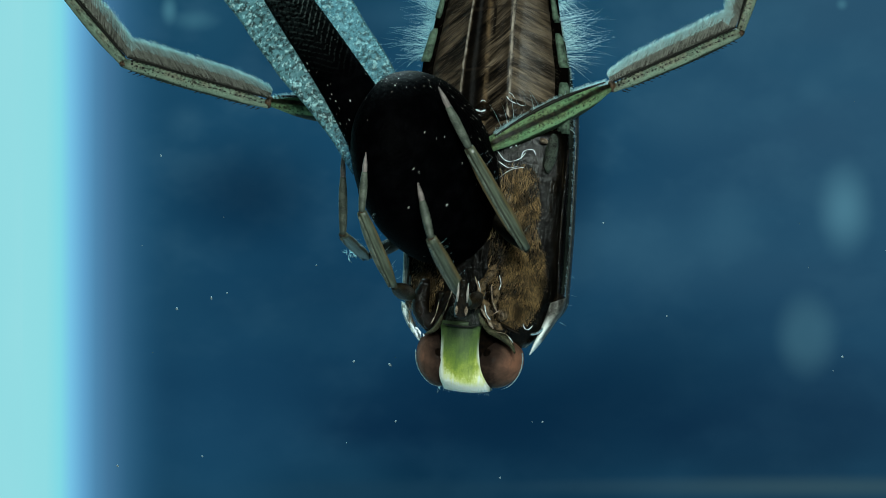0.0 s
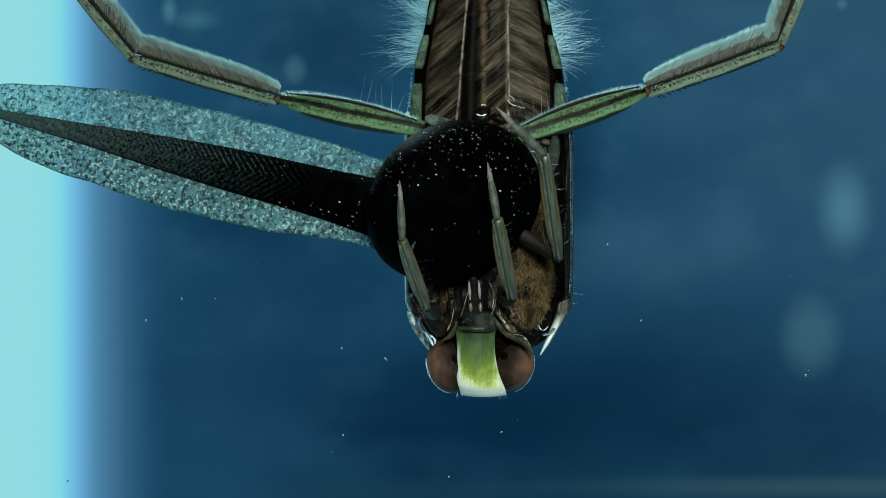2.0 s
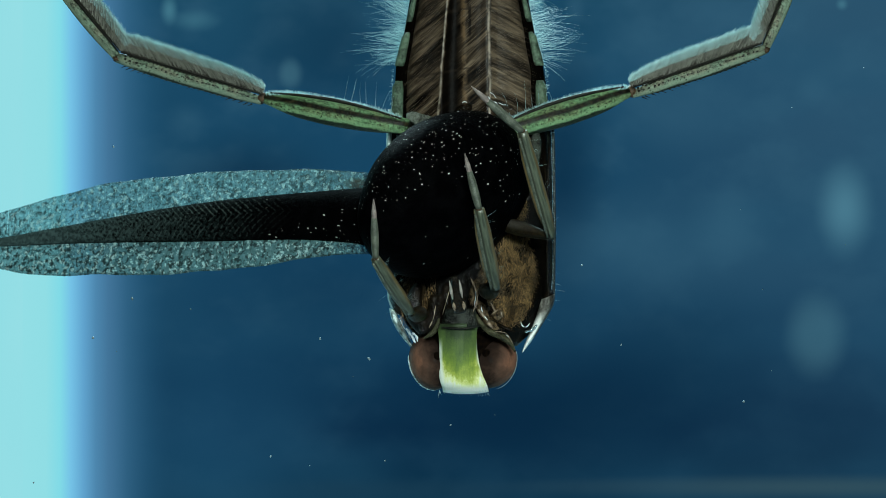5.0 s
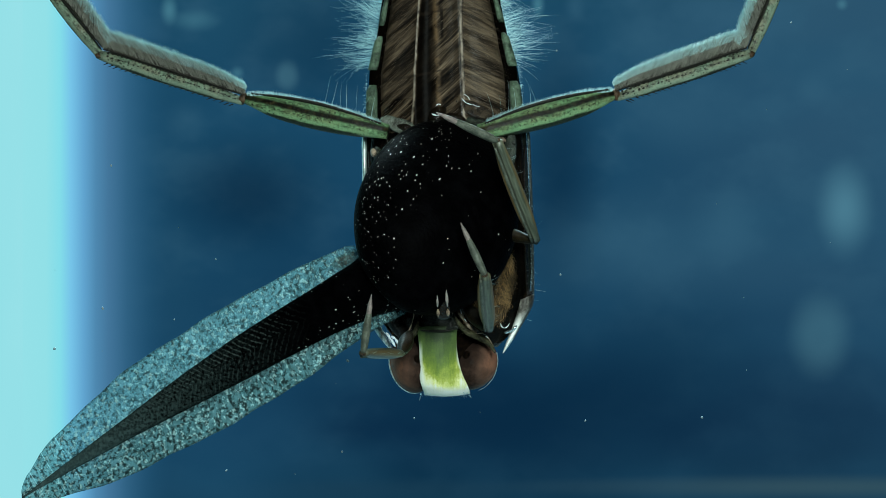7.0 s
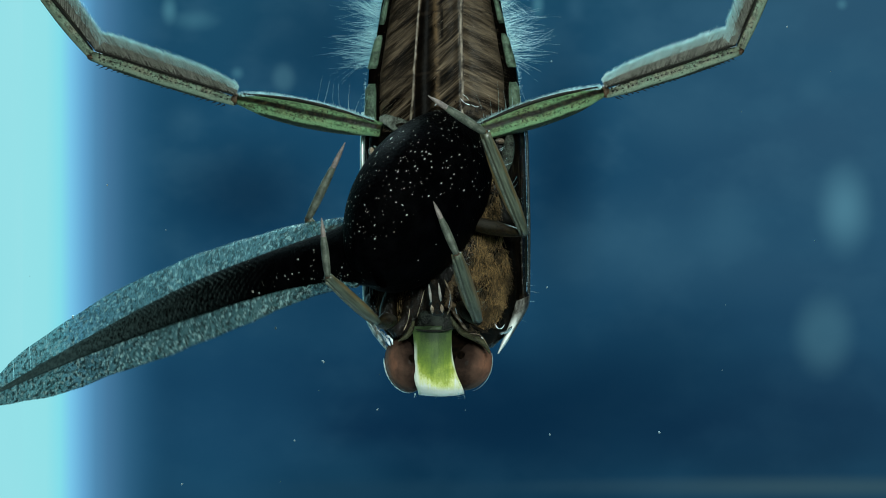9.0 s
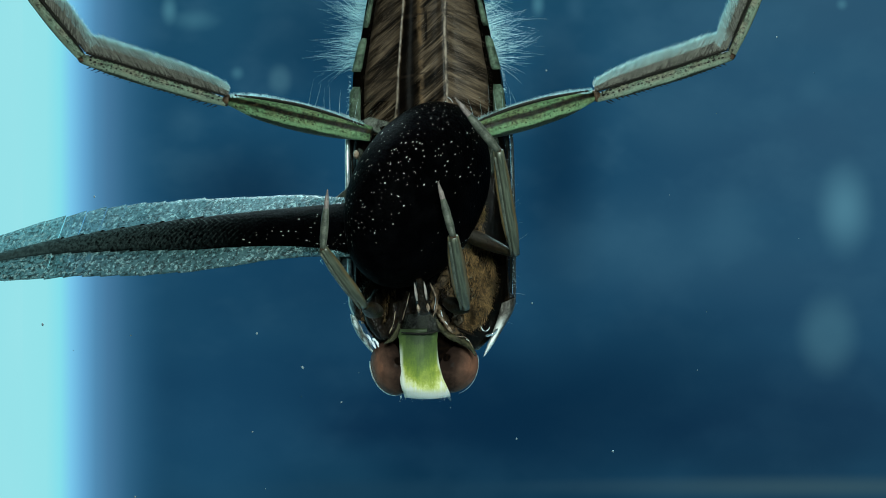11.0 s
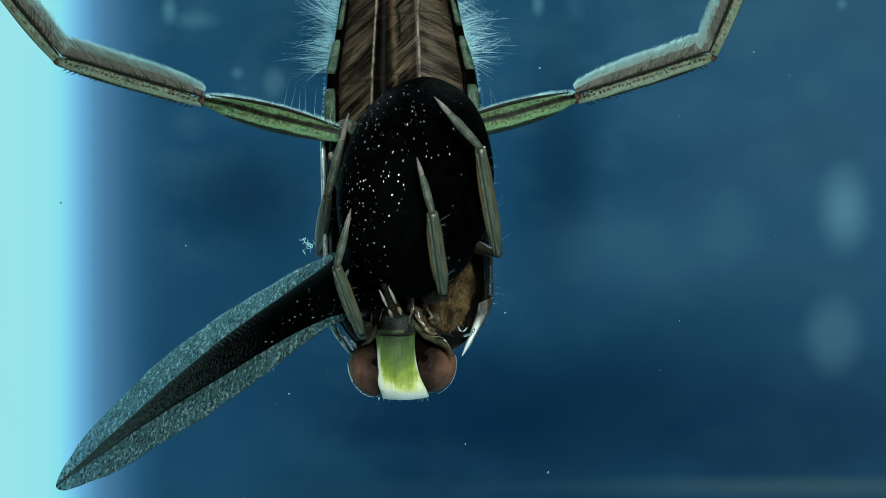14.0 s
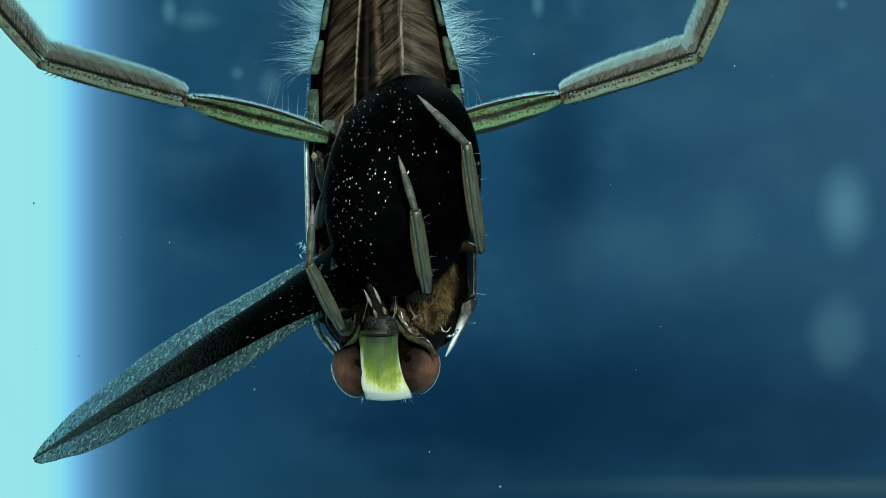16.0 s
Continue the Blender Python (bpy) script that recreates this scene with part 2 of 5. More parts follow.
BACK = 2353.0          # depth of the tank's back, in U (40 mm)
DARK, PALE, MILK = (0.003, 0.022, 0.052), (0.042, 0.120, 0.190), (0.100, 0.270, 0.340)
# painted light and dark blurs, with the pale strip of the tank floor
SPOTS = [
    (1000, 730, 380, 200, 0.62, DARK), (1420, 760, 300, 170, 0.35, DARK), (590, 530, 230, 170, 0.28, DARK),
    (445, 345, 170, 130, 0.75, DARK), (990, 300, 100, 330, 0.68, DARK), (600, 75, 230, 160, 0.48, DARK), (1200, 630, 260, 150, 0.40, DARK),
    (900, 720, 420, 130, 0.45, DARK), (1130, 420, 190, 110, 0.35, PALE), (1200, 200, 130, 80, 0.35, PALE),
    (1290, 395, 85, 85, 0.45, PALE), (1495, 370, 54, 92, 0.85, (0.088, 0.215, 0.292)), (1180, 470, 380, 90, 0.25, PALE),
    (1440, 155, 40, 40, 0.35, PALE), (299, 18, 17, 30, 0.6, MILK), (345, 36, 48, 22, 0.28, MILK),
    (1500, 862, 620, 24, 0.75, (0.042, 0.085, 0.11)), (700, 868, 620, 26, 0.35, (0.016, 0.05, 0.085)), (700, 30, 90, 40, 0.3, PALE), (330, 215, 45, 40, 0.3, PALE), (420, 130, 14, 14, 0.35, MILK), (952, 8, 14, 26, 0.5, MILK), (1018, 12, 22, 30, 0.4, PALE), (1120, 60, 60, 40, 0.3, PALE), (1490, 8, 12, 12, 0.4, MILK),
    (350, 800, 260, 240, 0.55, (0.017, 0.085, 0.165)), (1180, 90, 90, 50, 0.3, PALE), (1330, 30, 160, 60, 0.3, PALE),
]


# ---- mesh helpers ----
def finish(bm, name, material, smooth=True):
    bmesh.ops.recalc_face_normals(bm, faces=bm.faces)
    me = bpy.data.meshes.new(name)
    bm.to_mesh(me)
    bm.free()
    if smooth:
        me.polygons.foreach_set("use_smooth", [True] * len(me.polygons))
    me.materials.append(material)
    return me


def part(name, bm, material, parent, label="", smooth=True, kind=""):
    ob = new(name, finish(bm, name, material, smooth))
    ob.parent = parent
    return tagged(ob, label, kind=kind)


def thing(name, label, category, group=""):
    ob = new(name)
    ob.empty_display_size = 0.002
    return tagged(ob, label, category, group)


def rings(bm, loops, close=True):
    """Skin a row of equal rings, and cap both ends."""
    rows = [[bm.verts.new(p) for p in loop] for loop in loops]
    for a, b in zip(rows, rows[1:]):
        for i in range(len(a)):
            j = (i + 1) % len(a)
            bm.faces.new((a[i], a[j], b[j], b[i]))
    if close:
        bm.faces.new(rows[0]), bm.faces.new(rows[-1][::-1])
    return rows


def spline(rows, s):
    """Smooth values at s (0 to 1) through rows evenly spread."""
    rows = np.array(rows, float)
    n = len(rows) - 1
    f = min(max(s, 0), 1) * n
    i = min(int(f), n - 1)
    t = f - i
    p0, p1, p2, p3 = rows[max(i - 1, 0)], rows[i], rows[i + 1], rows[min(i + 2, n)]
    return 0.5 * (2 * p1 + (p2 - p0) * t + (2 * p0 - 5 * p1 + 4 * p2 - p3) * t * t + (3 * p1 - p0 - 3 * p2 + p3) * t ** 3)


def rod(length, wide, thick, bend=0.0, off=0.0, n=14, m=16, bm=None, lift=0.0, x0=0.0):
    """A segment along x: half width (z) and half thickness (y) by splines; bend bows it in z. In U."""
    bm = bm or bmesh.new()
    loops = []
    for i in range(m + 1):
        s = i / m
        w, h = max(float(spline(wide, s)), 0.3), max(float(spline(thick, s)), 0.3)
        zc = off + bend * math.sin(math.pi * s)
        loops.append([Vector((x0 + s * length, h * math.sin(a) + lift, zc + w * math.cos(a))) * U
                      for a in (2 * math.pi * k / n for k in range(n))])
    rings(bm, loops)
    return bm


def strand(bm, root, way, length, width, curl, sag, n=4):
    """One tapered hair of three sides, in U."""
    way = Vector(way).normalized()
    side = way.cross(Vector((0.3, 1, 0.2))).normalized()
    up = side.cross(way)
    rows, p, d = [], Vector(root), way.copy()
    for i in range(n + 1):
        s = i / n
        r = width * (1 - 0.85 * s)
        rows.append([bm.verts.new((p + (side * math.cos(a) + up * math.sin(a)) * r) * U) for a in (0, 2.1, 4.2)])
        d = (d + side * curl / n + up * sag / n).normalized()
        p = p + d * length / n
    for a, b in zip(rows, rows[1:]):
        for i in range(3):
            j = (i + 1) % 3
            bm.faces.new((a[i], a[j], b[j], b[i]))


def ball(bm, centre, rx, ry, rz, turn=None, seg=24, ringn=14, shape=None):
    """An egg of its own half axes, in U; shape(unit vector) may swell it."""
    loops = []
    c = Vector(centre)
    for i in range(ringn + 1):
        th = math.pi * (i + 0.02) / (ringn + 0.04)
        loop = []
        for k in range(seg):
            ph = 2 * math.pi * k / seg
            q = Vector((math.sin(th) * math.cos(ph), math.sin(th) * math.sin(ph), math.cos(th)))
            f = shape(q) if shape else 1.0
            v = Vector((q.x * rx, q.y * ry, q.z * rz)) * f
            loop.append((c + (turn @ v if turn else v)) * U)
        loops.append(loop)
    rings(bm, loops)
    return bm


def sheet(bm, fn, nu, nv, thick):
    """A closed plate from fn(u, v) -> point in U, with a back at depth thick behind it."""
    front = [[bm.verts.new(Vector(fn(i / nu, j / nv)) * U) for i in range(nu + 1)] for j in range(nv + 1)]
    back = [[bm.verts.new((Vector(fn(i / nu, j / nv)) + Vector((0, thick, 0))) * U) for i in range(nu + 1)] for j in range(nv + 1)]
    for j in range(nv):
        for i in range(nu):
            bm.faces.new((front[j][i], front[j][i + 1], front[j + 1][i + 1], front[j + 1][i]))
            bm.faces.new((back[j][i], back[j + 1][i], back[j + 1][i + 1], back[j][i + 1]))
    for i in range(nu):
        bm.faces.new((front[0][i], back[0][i], back[0][i + 1], front[0][i + 1]))
        bm.faces.new((front[nv][i], front[nv][i + 1], back[nv][i + 1], back[nv][i]))
    for j in range(nv):
        bm.faces.new((front[j][0], front[j + 1][0], back[j + 1][0], back[j][0]))
        bm.faces.new((front[j][nu], back[j][nu], back[j + 1][nu], front[j + 1][nu]))
    return bm


def L(x, y, d=0.0):
    """A place on the insect, in U, from its origin under the head."""
    k = 1 + d / FAR
    return Vector(((x - 784) * k - 68, d, (441 - y) * k + 245))


# ---- the tank ----
def build_tank():
    k = (1 + BACK / FAR)
    yb = BACK * U
    floor_z = -(895 - 441) * U * k
    left_x = -(784 - 40) * U * (1 + 1850 / FAR)

    def slab(name, a, b, material, label, category):
        bm = bmesh.new()
        bmesh.ops.create_cube(bm, size=1.0)
        a, b = Vector(a), Vector(b)
        for v in bm.verts:
            v.co = Vector(((a[i] + b[i]) / 2 + v.co[i] * (b[i] - a[i]) for i in range(3)))
        ob = new(name, finish(bm, name, material, smooth=False))
        return tagged(ob, label, category, kind="structure")

    bm = bmesh.new()
    nx, nz = 24, 16
    grid = [[bm.verts.new((-0.03 + 0.075 * i / nx, yb, floor_z + 0.045 * j / nz)) for i in range(nx + 1)] for j in range(nz + 1)]
    for j in range(nz):
        for i in range(nx):
            bm.faces.new((grid[j][i], grid[j][i + 1], grid[j + 1][i + 1], grid[j + 1][i]))
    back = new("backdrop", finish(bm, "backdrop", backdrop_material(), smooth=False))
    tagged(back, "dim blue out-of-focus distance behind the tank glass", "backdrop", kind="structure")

    # the pane's brightness is emission, which also lights the insect from the left
    n = Nodes("glowing_pane")
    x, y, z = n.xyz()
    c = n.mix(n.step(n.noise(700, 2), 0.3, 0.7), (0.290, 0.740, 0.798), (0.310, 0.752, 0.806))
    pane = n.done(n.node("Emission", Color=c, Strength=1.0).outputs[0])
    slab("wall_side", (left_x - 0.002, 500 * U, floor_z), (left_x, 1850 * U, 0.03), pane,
         "glowing milky cyan side pane of the tank", "tank wall")

    n = Nodes("tank_floor_glass")
    x, y, z = n.xyz()
    c = n.mix(n.step(n.noise(300, 4), 0.35, 0.7), (0.10, 0.15, 0.17), (0.16, 0.21, 0.22))
    fl = n.done(n.skin(c, 0.35, normal=n.bump(n.noise(60, 3), 0.2, 6)))
    slab("floor", (-0.03, -0.03, floor_z - 0.002), (0.045, yb - 0.0002, floor_z), fl,
         "pale grey glass floor of the water tank", "tank floor")


# ---- the insect ----
def cuticle():
    n = Nodes("wing_case_cuticle")
    c = n.mix(n.step(n.noise(30, 4), 0.35, 0.7), (0.012, 0.017, 0.014), (0.002, 0.003, 0.0025))
    tr = n.node("BsdfTranslucent", Color=c).outputs[0]
    return n.done(n.blend(0.2, n.skin(c, 0.22, normal=n.bump(n.noise(6, 4), 0.8, 4), spec=0.14), tr))


def belly_material():
    """Brown belly, laid with short hair that slants away from the fold beside the keel; the trough along the keel is
    bare and black. Light on the right field and the fold crests is in the colour.
    """
    n = Nodes("belly_hair")
    x, y, z = n.xyz()
    wob = n.math("MULTIPLY", n.math("SUBTRACT", n.noise(60, 2), 0.5), 7.0)
    off = n.math("SUBTRACT", x, n.math("ADD", 43.0, wob))
    ax = n.math("ABSOLUTE", off)
    slope = n.step(off, -6, 6, 0.85, 0.48)
    s = n.math("ADD", z, n.math("MULTIPLY", ax, slope))
    q = n.math("SUBTRACT", n.math("MULTIPLY", z, slope), ax)
    fine = n.noise(1, 4, n.join(n.math("MULTIPLY", s, 0.20), 0.0, n.math("MULTIPLY", q, 0.014)), 0.65)
    broad = n.noise(1, 3, n.join(n.math("MULTIPLY", s, 0.060), 3.0, n.math("MULTIPLY", q, 0.006)), 0.6)
    f = n.math("ADD", n.math("MULTIPLY", fine, 0.45), n.math("MULTIPLY", broad, 0.60))
    # the field right of the fold is toned lighter, as lit from the right
    lit_tone = n.math("ADD", f, n.step(off, -2, 8, 0.004, 0.045))
    c = n.ramp(lit_tone, (0.42, (0.0014, 0.0009, 0.0006)), (0.51, (0.014, 0.0095, 0.006)), (0.60, (0.060, 0.043, 0.028)), (0.74, (0.17, 0.126, 0.085)))
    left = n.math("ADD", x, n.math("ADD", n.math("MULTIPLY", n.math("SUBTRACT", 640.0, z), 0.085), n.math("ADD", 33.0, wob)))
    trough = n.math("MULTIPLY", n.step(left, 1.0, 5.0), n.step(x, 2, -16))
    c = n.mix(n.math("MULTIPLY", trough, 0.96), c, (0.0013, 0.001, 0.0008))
    broken = n.step(n.noise(24, 4), 0.36, 0.60)
    keel = n.math("MULTIPLY", n.step(n.math("ABSOLUTE", n.math("ADD", n.math("ADD", x, 1.0), wob)), 1.0, 7.0, 0.75, 0.0), broken)
    c = n.mix(keel, c, n.mix(n.noise(6, 3), (0.045, 0.026, 0.012), (0.15, 0.096, 0.052)))
    slot = n.math("MULTIPLY", n.step(n.math("ABSOLUTE", n.math("SUBTRACT", x, 9.0)), 1.5, 3.5, 0.9, 0.0), n.math("MULTIPLY", n.step(z, 612, 622), n.step(z, 676, 664)))
    c = n.mix(slot, c, (0.003, 0.002, 0.0014))
    # crests of both folds painted pale in place of their gloss
    fold_gloss = n.math("MAXIMUM", n.step(ax, 0.5, 3.2, 0.75, 0.0), n.step(n.math("ABSOLUTE", left), 0.5, 2.8, 0.55, 0.0))
    c = n.mix(n.math("MULTIPLY", fold_gloss, n.step(n.noise(12, 4), 0.34, 0.60, 0.25, 1.0)), c, (0.30, 0.25, 0.20))
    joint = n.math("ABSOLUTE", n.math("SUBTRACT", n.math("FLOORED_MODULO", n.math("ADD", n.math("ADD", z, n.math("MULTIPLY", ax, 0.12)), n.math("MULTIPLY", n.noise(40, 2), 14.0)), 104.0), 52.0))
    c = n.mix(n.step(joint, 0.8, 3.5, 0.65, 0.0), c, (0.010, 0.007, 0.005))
    wet = n.step(z, 540, 500)
    hairy = n.skin(c, n.math("SUBTRACT", 0.36, n.math("MULTIPLY", wet, 0.12)), normal=n.bump(f, 0.7, 6), spec=0.22)
    bare = n.skin(c, 0.5, normal=n.bump(n.noise(9, 3), 0.4, 3), spec=0.03)
    return n.done(n.blend(n.math("MULTIPLY", n.step(left, -1.0, 4.0), n.step(x, 34, 12)), hairy, bare))


def face_material():
    """Head shield: dull green above, yellow-green below, whitish at its end and edges."""
    n = Nodes("head_shield")
    x, y, z = n.xyz()
    streak = n.noise(1, 4, n.join(n.math("MULTIPLY", x, 0.16), 0.0, n.math("MULTIPLY", z, 0.022)), 0.65)
    blot = n.noise(1, 4, n.join(n.math("MULTIPLY", x, 0.055), 0.0, n.math("MULTIPLY", z, 0.032)), 0.62)
    grain = n.noise(2.6, 3)
    side = n.math("ABSOLUTE", n.math("ADD", x, n.step(z, 62, 0, 12.0, -1)))
    f = n.math("ADD", n.math("DIVIDE", z, 118.0), n.math("MULTIPLY", n.math("SUBTRACT", streak, 0.5), 0.24))
    f = n.math("ADD", f, n.math("MULTIPLY", n.math("SUBTRACT", blot, 0.5), 0.70))
    f = n.math("ADD", f, n.math("MULTIPLY", n.math("SUBTRACT", grain, 0.5), 0.16))
    f = n.math("SUBTRACT", f, n.step(side, 8, 34, -0.07, 0.12))
    c = n.ramp(f, (0.02, (0.90, 0.93, 0.82)), (0.13, (0.78, 0.82, 0.36)), (0.26, (0.40, 0.47, 0.085)), (0.44, (0.185, 0.270, 0.050)), (0.64, (0.105, 0.165, 0.048)), (0.90, (0.050, 0.078, 0.036)))
    c = n.mix(n.step(z, 15, 2), c, (0.93, 0.95, 0.88))
    half = n.math("ADD", 33.5, n.step(z, 62, 0, 0, 7))
    edge = n.step(side, n.math("SUBTRACT", half, 6.0), half)
    c = n.mix(n.math("MULTIPLY", edge, n.step(z, 96, 66)), c, (0.86, 0.92, 0.80))
    sk = n.skin(c, 0.3, normal=n.bump(streak, 0.4, 3), spec=0.25)
    tr = n.node("BsdfTranslucent", Color=c).outputs[0]
    return n.done(n.blend(0.35, sk, tr))


def eye_material():
    """Compound eye: umber beside the face, reddish brown outside, dusky round its dark spot."""
    n = Nodes("compound_eye")
    x, y, z = n.xyz()
    out = n.math("ABSOLUTE", n.math("ADD", x, 4.0))
    f = n.math("ADD", n.step(out, 34, 92), n.math("MULTIPLY", n.math("SUBTRACT", n.noise(20, 5, rough=0.65), 0.5), 1.0))
    f = n.math("SUBTRACT", f, n.step(z, 52, 92, 0.0, 0.35))
    c = n.ramp(f, (0.02, (0.016, 0.010, 0.008)), (0.38, (0.058, 0.033, 0.024)), (0.70, (0.100, 0.052, 0.036)), (0.98, (0.205, 0.092, 0.058)))
    for sx, sz in ((-52, 60), (44, 64)):
        a, b = n.math("SUBTRACT", x, sx), n.math("SUBTRACT", z, sz)
        r = n.math("SQRT", n.math("ADD", n.math("MULTIPLY", a, a), n.math("MULTIPLY", b, b)))
        c = n.mix(n.step(r, 7, 20, 0.60, 0.0), c, (0.009, 0.006, 0.005))
    facets = n.cells(3.2).outputs["Distance"]
    return n.done(n.skin(c, 0.22, normal=n.bump(facets, 0.25, 1.0), spec=0.006))


def cream():
    """Corner of the neck shield: mottled grey brown, with a whitish outer edge; the other corner is greyer."""
    n = Nodes("cream_margin")
    x, y, z = n.xyz()
    p = n.math("SUBTRACT", x, n.math("ADD", 99.0, n.math("MULTIPLY", n.math("SUBTRACT", z, 62.0), 0.50)))
    p = n.math("ADD", p, n.math("MULTIPLY", n.math("SUBTRACT", n.noise(16, 3), 0.5), 10.0))
    dull = n.ramp(n.noise(12, 4), (0.36, (0.012, 0.011, 0.009)), (0.52, (0.055, 0.052, 0.046)), (0.68, (0.17, 0.165, 0.145)))
    c = n.mix(n.math("MULTIPLY", n.step(n.math("ABSOLUTE", n.math("ADD", p, 1.0)), 9, 3), n.step(z, 140, 104)), dull, (0.80, 0.84, 0.80))
    grey = n.ramp(n.noise(10, 4), (0.34, (0.04, 0.055, 0.052)), (0.50, (0.26, 0.34, 0.34)), (0.64, (0.72, 0.84, 0.84)))
    c = n.mix(n.step(x, 0, -40), c, grey)
    return n.done(n.skin(c, 0.28, normal=n.bump(n.noise(7, 3), 0.4, 2), spec=0.25))


LEG_GREEN = leg_material("leg_green", (0.112, 0.212, 0.104), (0.0016, 0.0016, 0.0008), 2.5, 4.6, -18.0)
SHANK_GREEN = leg_material("shank_green", (0.125, 0.175, 0.125), (0.003, 0.0045, 0.0022), 4.5, 2.4, -19.0)
GRASP = grasp_material("grasping_leg", (0.050, 0.058, 0.040), (0.15, 0.105, 0.045), (0.012, 0.012, 0.007))
THIGH_DARK = leg_material("dark_thigh", (0.013, 0.011, 0.005), (0.004, 0.0035, 0.002), 0.0, 5.0, -20.0)
GRASP_PALE = plain("grasping_foot", (0.090, 0.100, 0.078), (0.030, 0.036, 0.028), 14, 0.35, spec=0.16)
TOE = plain("toe_tip", (0.20, 0.165, 0.15), (0.09, 0.075, 0.07), 8, 0.35, spec=0.16)
FUR_PLATE = plain("fur_plate", (0.055, 0.052, 0.045), (0.018, 0.016, 0.013), 9, 0.7, 0.6, spec=0.1)
FUR = hair_material("swimming_fur", (0.020, 0.018, 0.014), (0.36, 0.37, 0.31), 0.35)
PALE_HAIR = hair_material("pale_hair", (0.28, 0.47, 0.51), (0.72, 0.92, 0.93), 0.5)
EDGE_HAIR = hair_material("fringe_edge", (0.22, 0.42, 0.43), (0.72, 0.93, 0.93), 0.55)


def rim_material(name, film_most, tone=1.0):
    """Thin horny rim with a silvery film of air on it."""
    n = Nodes(name)
    c = n.mix(n.step(n.noise(9, 3), 0.35, 0.65), tuple(v * tone for v in (0.86, 0.92, 0.91)), tuple(v * tone for v in (0.40, 0.52, 0.50)))
    horn = n.blend(0.35, n.skin(c, 0.35, spec=0.2), n.node("BsdfTranslucent", Color=c).outputs[0])
    film = n.skin(c, 0.16, 1.0, normal=n.bump(n.noise(5, 3), 0.3, 2))
    return n.done(n.blend(n.step(n.noise(14, 3), 0.30, 0.46, 0.5 * film_most, film_most), horn, film))


# the right rim's copy has shade in its tone: it faces away from the pane
RIM, SHADED_RIM = rim_material("wing_rim", 0.45), rim_material("shaded_wing_rim", 0.50, 0.09)
GOLD_HAIR = hair_material("brown_hair", (0.007, 0.004, 0.0018), (0.66, 0.42, 0.19), 0.2, 1.8, 30)
BELLY_HAIR = hair_material("belly_strand", (0.006, 0.0045, 0.003), (0.14, 0.105, 0.075), 0.2)
BLACK = plain("dark_cuticle", (0.0018, 0.0016, 0.0012), (0.009, 0.006, 0.0035), 22, 0.14, 0.6, spec=0.16)
PLATE = plain("side_plate", (0.082, 0.125, 0.085), (0.012, 0.020, 0.014), 30, 0.35, 0.7, spec=0.08)
CREAM = cream()
JOINT = plain("knee_joint", (0.075, 0.045, 0.025), (0.006, 0.004, 0.0025), 8, 0.45, spec=0.15)
SPINE = plain("leg_spine", (0.004, 0.004, 0.003), (0.012, 0.012, 0.009), 5, 0.5, spec=0.15)
PRONG = plain("beak_bristle", (0.34, 0.30, 0.27), (0.16, 0.14, 0.12), 8, 0.35)


CHEEK = plain("cheek", (0.062, 0.060, 0.032), (0.010, 0.009, 0.005), 11, 0.25, 0.7, spec=0.15)
GAP = plain("plate_gap", (0.0006, 0.0005, 0.0004), (0.0014, 0.001, 0.0008), 9, 0.6, 0.3, spec=0.0)
PUPIL = plain("pupil", (0.0012, 0.0010, 0.0009), (0.005, 0.003, 0.002), 6, 0.5, 0.2, spec=0.0)
# white for painted highlights
GLINT = plain("glint", (0.85, 0.9, 0.92), (0.45, 0.5, 0.55), 7, 0.2, 0.3, spec=0.5)
TAN_GLINT = plain("tan_glint", (0.30, 0.22, 0.155), (0.04, 0.027, 0.018), 9, 0.2, 0.5, spec=0.4)


def thorax_material():
    """Dark flank, streaked lengthwise with brown and glossy in fine lines."""
    n = Nodes("thorax")
    x, y, z = n.xyz()
    s = n.noise(1, 5, n.join(n.math("MULTIPLY", x, 0.07), n.math("MULTIPLY", y, 0.07), n.math("MULTIPLY", z, 0.012)), 0.65)
    c = n.ramp(s, (0.45, (0.0008, 0.0007, 0.0005)), (0.60, (0.0028, 0.002, 0.0012)), (0.74, (0.012, 0.009, 0.005)), (0.84, (0.04, 0.03, 0.018)))
    return n.done(n.skin(c, 0.20, normal=n.bump(n.math("ADD", s, n.math("MULTIPLY", n.noise(7, 3), 0.2)), 0.6, 6), spec=0.10))


def silver():
    n = Nodes("trapped_air")
    return n.done(n.skin(n.mix(n.noise(10, 2), (0.75, 0.9, 0.95), (0.4, 0.55, 0.62)), 0.12, 0.85))


CREASE_AT = (-80, -62, -52, -46, -41, -36, -26, -17, -10, -5, 8, 22, 30, 34, 38, 50, 80)
CREASE = (0, -2, -6, -9, -2, 7, 10, 8, 2, 3, 1, -3, -8, -10, -7, -2, 0)


def crease(u, w):
    """The belly's middle: a sunken trough, the keel beside it and a raised fold on either side."""
    x = u * w if u > 0 else u * 108
    return min(1.0, w / 80) * sum(float(np.interp(x + q, CREASE_AT, CREASE)) for q in (-2, -1, 0, 1, 2)) / 5


